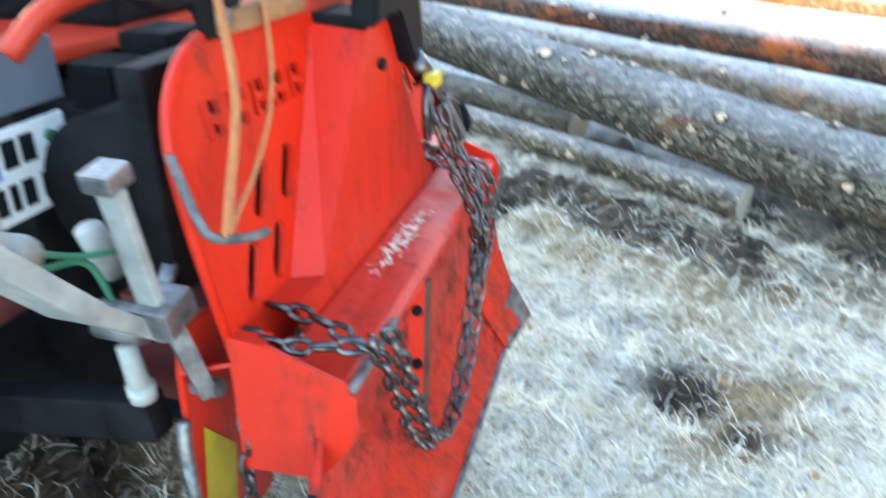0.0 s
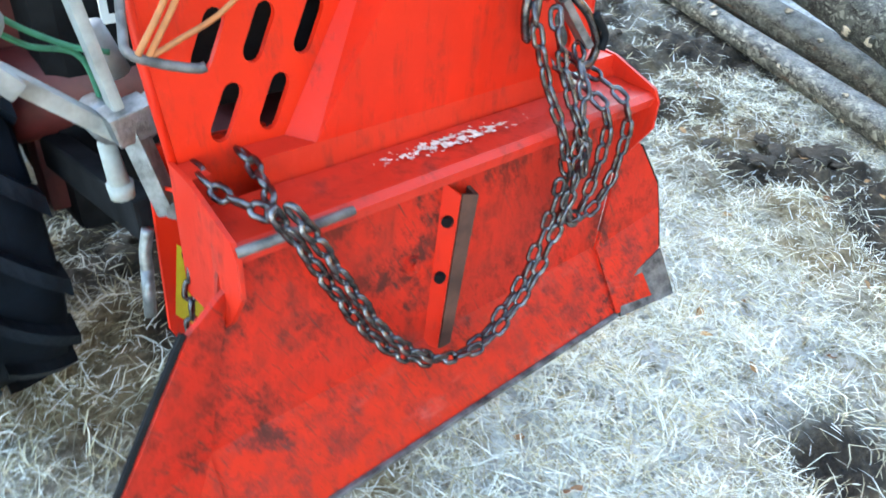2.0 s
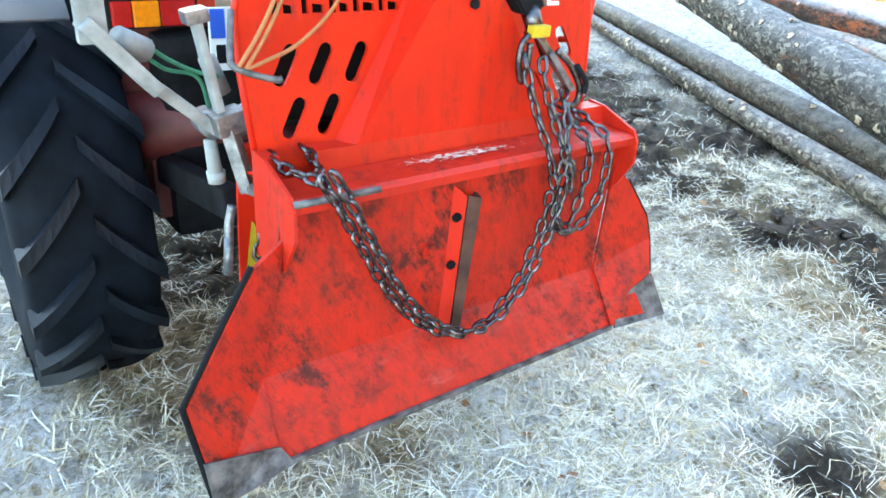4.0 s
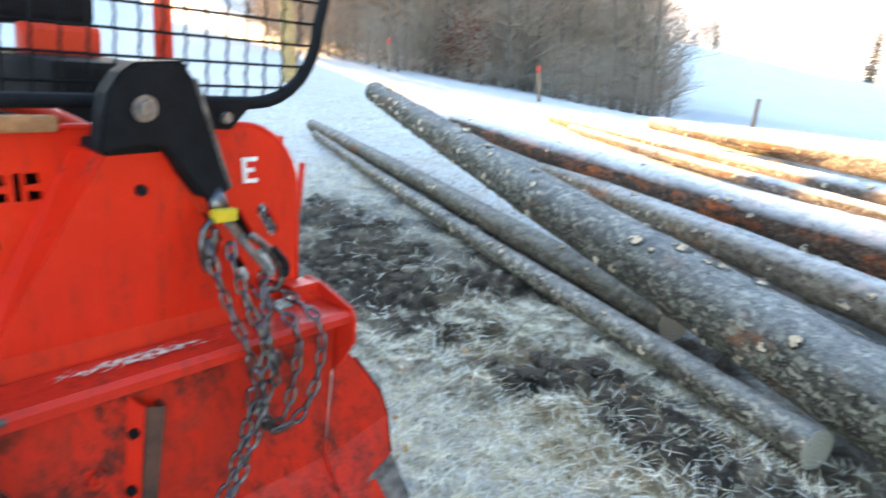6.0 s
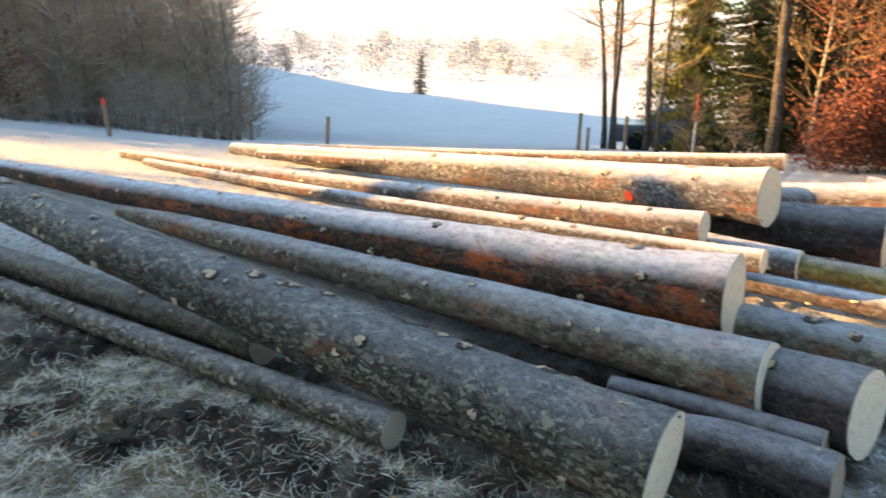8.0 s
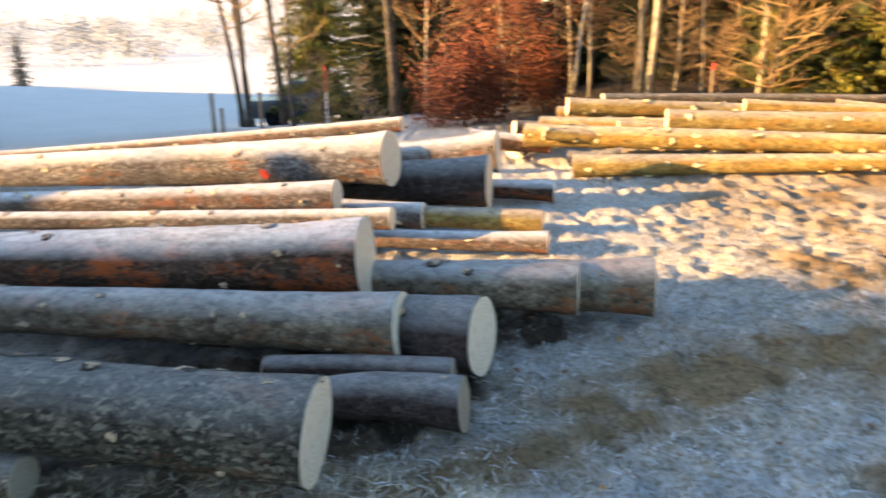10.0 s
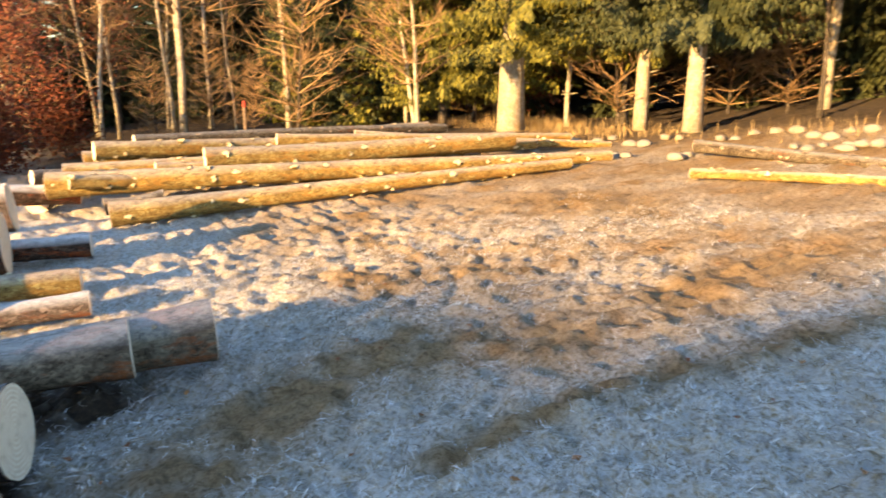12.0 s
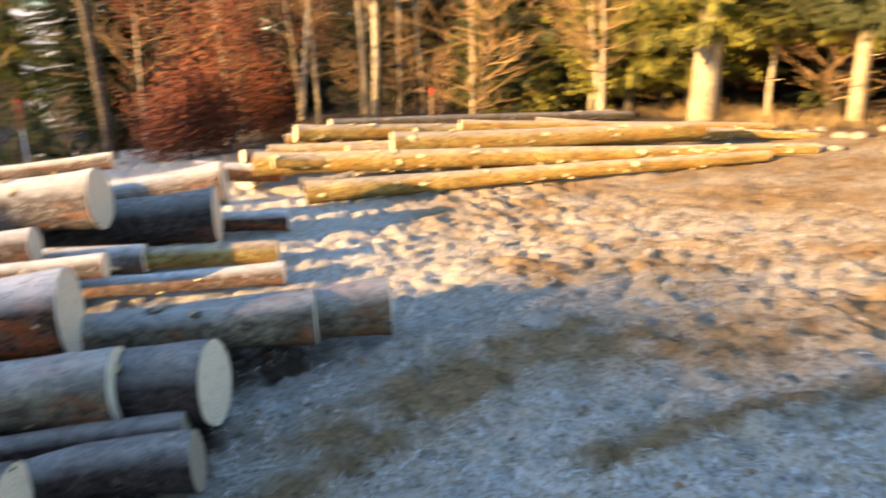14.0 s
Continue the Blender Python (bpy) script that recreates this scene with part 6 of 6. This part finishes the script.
for k in range(260):
    a, d = rs.uniform(-2, 62), rs.uniform(150, 420)
    cx, cy = d * math.cos(radians(a)), d * math.sin(radians(a))
    if rs.random() < 0.5:
        cx, cy = d * math.cos(radians(round(a / 7) * 7)), d * math.sin(radians(round(a / 7) * 7)) + rs.uniform(-9, 9)
    z, hh = height(cx, cy), rs.uniform(4, 10)
    for j in range(210):
        c = Vector((cx + rs.gauss(0, hh * 0.28), cy + rs.gauss(0, hh * 0.28), z + hh * rs.random() ** 0.8))
        u = Vector((rs.uniform(-1, 1), rs.uniform(-1, 1), rs.uniform(-1, 1))).normalized() * 0.26
        v = u.orthogonal() * 0.8
        i = len(vs)
        vs += [c - u, c + v, c + u, c - v]
        fs.append((i, i + 1, i + 2, i + 3))
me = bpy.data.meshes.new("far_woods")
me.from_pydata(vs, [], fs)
me.materials.append(leaf_mat("pale_far_trees", (0.17, 0.185, 0.20), (0.31, 0.33, 0.345)))
tagged(new("far_woods", me), "pale woods and hedges across the valley", "woods", kind="stuff")


# ---- posts, stones, car ----
def post(x, y, h, r, label, red=True, white=False, lean=0.0, square=False):
    th = tagged(empty("marker_post" if red else "fence_post", pose(x, y, height(x, y), 0, lean, 0)), label, "post", "posts round the meadow")
    bm = bmesh.new()
    rod(bm, (0, 0, -0.2), (0, 0, h * ((0.55 if white else 0.84) if red else 1.0)), r, r * 0.95, 10)
    part("shaft", bm, POSTWHITE if white else (PINE_LIT if r > 0.1 else POSTWOOD), th)
    if red:
        bm = bmesh.new()
        rod(bm, (0, 0, h * (0.55 if white else 0.84)), (0, 0, h), r * 0.98, r * 0.9, 10)
        part("red_top", bm, POSTRED, th, "red painted top")


post(20.9, 3.4, 1.55, 0.035, "red and white marker stake", True, True)
post(17.01, -5.64, 0.85, 0.035, "red marker stake behind the pile")
post(9.70, 19.7, 0.95, 0.05, "grey post with a red top", True)
post(11.4, 14.2, 0.85, 0.05, "grey leaning post with a red top", True, False, -6)
post(13.55, 9.63, 0.62, 0.045, "weathered grey wooden fence post", False, False, 4)
post(5.40, 14.8, 3.6, 0.15, "tall wooden pole, sunlight put into its yellowish colour", False, False, -2)
post(18.2, 5.55, 0.9, 0.05, "weathered grey wooden fence post", False)
post(17.0, 4.9, 0.55, 0.04, "weathered grey wooden fence post", False)
post(19.5, 4.8, 0.9, 0.05, "weathered grey wooden fence post", False)


def stone_mesh(seed):
    rs = random.Random(seed)
    bm = bmesh.new()
    bmesh.ops.create_icosphere(bm, subdivisions=3 if seed >= 60 else 2, radius=1.0)
    o = Vector((seed * 3.1, 0, 0))
    for v in bm.verts:
        v.co *= 1 + 0.35 * noise.noise(v.co * 1.1 + o) + (0.45 if seed >= 60 else 0.12) * noise.noise(v.co * 3 + o)
        v.co.z *= 0.7
    return bm


rs = random.Random(3)
for k in range(22):
    a, d = -40 - 28 * (k + 0.5 * rs.random()) / 22, 13.2 - 2.2 * k / 22 + rs.uniform(-0.5, 0.5)
    x, y = 1.5 + d * math.cos(radians(a)), -0.95 + d * math.sin(radians(a))
    s = rs.uniform(0.04, 0.11)
    ob = part("field_stone", stone_mesh(k), STONE, None, "", True)
    ob.matrix_basis = pose(x, y, height(x, y) + s * 0.35, 0, 0, rs.uniform(0, 360)) @ Matrix.Diagonal((s * 1.3, s, s, 1))
    tagged(ob, "pale rounded field stone in dry grass at the wood's edge", "stone", "stones at the wood's edge")

for k, (x, y, s) in enumerate([(8.14, -8.92, 0.16), (8.16, -9.16, 0.12), (6.72, -9.69, 0.13), (6.73, -10.04, 0.1), (6.37, -10.02, 0.12), (6.26, -9.72, 0.14), (6.24, -10.08, 0.13), (6.04, -10.07, 0.17), (7.07, -9.95, 0.1), (9.05, -8.91, 0.12), (9.31, -8.93, 0.1), (10.67, -8.49, 0.12), (5.6, -9.94, 0.12)]):
    ob = part("field_stone", stone_mesh(30 + k), STONE, None, "", True)
    ob.matrix_basis = pose(x, y, height(x, y) + s * 0.25, 0, 0, 40 * k) @ Matrix.Diagonal((s * 0.85, s * 0.6, s * 0.6, 1))
    tagged(ob, "pale sunlit field stone heaped at the wood's edge", "stone", "stones at the wood's edge")


def build_car():
    th = tagged(empty("car", pose(24.6, 4.7, height(24.6, 4.7), 0, 0, 20)), "dark car parked beyond the meadow", "car")
    bm = bmesh.new()
    box(bm, (-0.8, -2.0, 0.3), (0.8, 2.0, 0.85), 0.12)
    part("body", bm, plain("dark_car_paint", (0.05, 0.06, 0.075), 0.25, 0.0, 0.1), th)
    bm = bmesh.new()
    vs = box(bm, (-0.68, -1.2, 0.85), (0.68, 1.0, 1.40), 0.0)
    for v in bm.verts:
        if v.co.z > 1.2:
            v.co.x *= 0.8
            v.co.y *= 0.72
    part("window", bm, plain("car_glass", (0.12, 0.14, 0.16), 0.08, 0.0, 0.1), th)
    for sx in (-0.75, 0.75):
        for sy in (-1.25, 1.25):
            bm = bmesh.new()
            rod(bm, (sx - 0.1, sy, 0.31), (sx + 0.1, sy, 0.31), 0.31, seg=18)
            part("wheel", bm, RUBBER, th)


build_car()


# ---- clods and grass ----
rs = random.Random(14)
for k in range(60):
    cx, cy, rx, ry = SOIL_AND_SHADE_PATCHES[k % 3]
    x, y = cx + rs.gauss(0, rx * 0.5), cy + rs.gauss(0, ry * 0.5)
    if x > 3.55 or x < 2.3:
        continue
    s = rs.uniform(0.015, 0.045)
    ob = part("soil_clod", stone_mesh(60 + k), SOIL, None, "")
    ob.matrix_basis = pose(x, y, height(x, y) + s * 0.2, 0, 0, rs.uniform(0, 360)) @ Matrix.Diagonal((s * 1.6, s, s * 0.6, 1))
    tagged(ob, "clod of dark wet soil torn up by dragged logs", "soil clod", "soil clods")


def grass(name, label, n, pick, lo, hi, width, mat, seed, lay=0.35):
    rg = np.random.default_rng(seed)
    vs = np.zeros((n, 5, 3), np.float32)
    m = 0
    for _ in range(n):
        x, y = pick(rg)
        w = soil_and_shade_at(x, y)
        if noise.noise(Vector((x * 7, y * 7, 1))) + 0.5 * noise.noise(Vector((x * 19, y * 19, 1))) < rg.uniform(-0.7, 0.25) or rg.random() < max(w * 0.9, thaw_at(x, y) * (1.05 if y < -1.0 else 0.75)):
            continue
        z = height(x, y) + relief(x, y) - 0.006
        a, L = rg.uniform(0, 6.283), rg.uniform(lo, hi)
        e = abs(rg.normal(0, lay))
        d = np.array((math.cos(a) * math.cos(e), math.sin(a) * math.cos(e), math.sin(e)))
        s = np.array((-math.sin(a), math.cos(a), rg.uniform(-0.6, 0.6))) * width * rg.uniform(0.6, 1.4)
        p = np.array((x, y, z + 0.004))
        mid = p + d * L * 0.55 + np.array((0, 0, L * 0.06))
        b = rg.uniform(-0.5, 0.5)
        tip = p + d * L + np.array((-math.sin(a) * b * L * 0.4, math.cos(a) * b * L * 0.4, -L * 0.12 * (e > 0.2)))
        vs[m] = (p - s, p + s, mid + s * 0.8, mid - s * 0.8, tip)
        m += 1
    vs = vs[:m]
    base = np.arange(m) * 5
    quads = np.stack([base, base + 1, base + 2, base + 3], -1).tolist()
    tris = np.stack([base + 3, base + 2, base + 4], -1).tolist()
    me = bpy.data.meshes.new(name)
    me.from_pydata(vs.reshape(-1, 3).tolist(), [], quads + tris)
    me.materials.append(mat)
    tagged(new(name, me), label, "grass", kind="stuff")


def in_box(x0, x1, y0, y1):
    return lambda rg: (rg.uniform(x0, x1), rg.uniform(y0, y1))


grass("frosted_grass", "matted dry grass white with frost", 235000, in_box(0.2, 3.9, -0.9, 2.9), 0.03, 0.115, 0.0011, BLADES, 1, 0.28)
grass("frosted_grass", "matted dry grass white with frost", 36000, in_box(1.8, 4.0, 2.4, 7.0), 0.04, 0.11, 0.0018, BLADES, 2)
grass("frosted_grass", "matted dry grass white with frost", 170000, in_box(2.6, 7.6, -6.6, 0.0), 0.025, 0.08, 0.0013, BLADES_RIMED, 3)
grass("frosted_grass", "matted dry grass white with frost", 20000, in_box(-1.0, 1.4, 1.0, 5.0), 0.04, 0.12, 0.0024, BLADES, 4)
grass("tall_dry_grass", "tall dry straw along the wood's edge", 5000, lambda rg: (15.4 - 9.5 * rg.random(), -9.8 - 1.7 * rg.random()), 0.12, 0.42, 0.003, STRAW, 5, 1.1)


# ---- fallen leaves ----
rs = random.Random(31)
vs, fs = [], []
for k in range(240):
    x, y = (rs.uniform(2.2, 7.0), rs.uniform(-6.0, 0.6)) if k % 3 else (rs.uniform(0.6, 3.6), rs.uniform(-0.4, 3.0))
    z, s, a = height(x, y) + relief(x, y) + 0.012, rs.uniform(0.012, 0.026), rs.uniform(0, 6.283)
    i = len(vs)
    for r, t in ((1.0, 0), (0.6, 0.9), (0.7, 2.2), (1.0, 3.14), (0.6, 4.1), (0.65, 5.4)):
        vs.append((x + s * r * math.cos(a + t), y + s * r * math.sin(a + t), z + rs.uniform(-0.3, 0.6) * s))
    fs.append(tuple(range(i, i + 6)))
me = bpy.data.meshes.new("fallen_leaves")
me.from_pydata(vs, [], fs)
me.materials.append(leaf_mat("dry_brown_leaf", (0.20, 0.075, 0.03), (0.42, 0.22, 0.09)))
tagged(new("fallen_leaves", me), "dry orange-brown leaves scattered on the frosted grass", "leaves", kind="stuff")
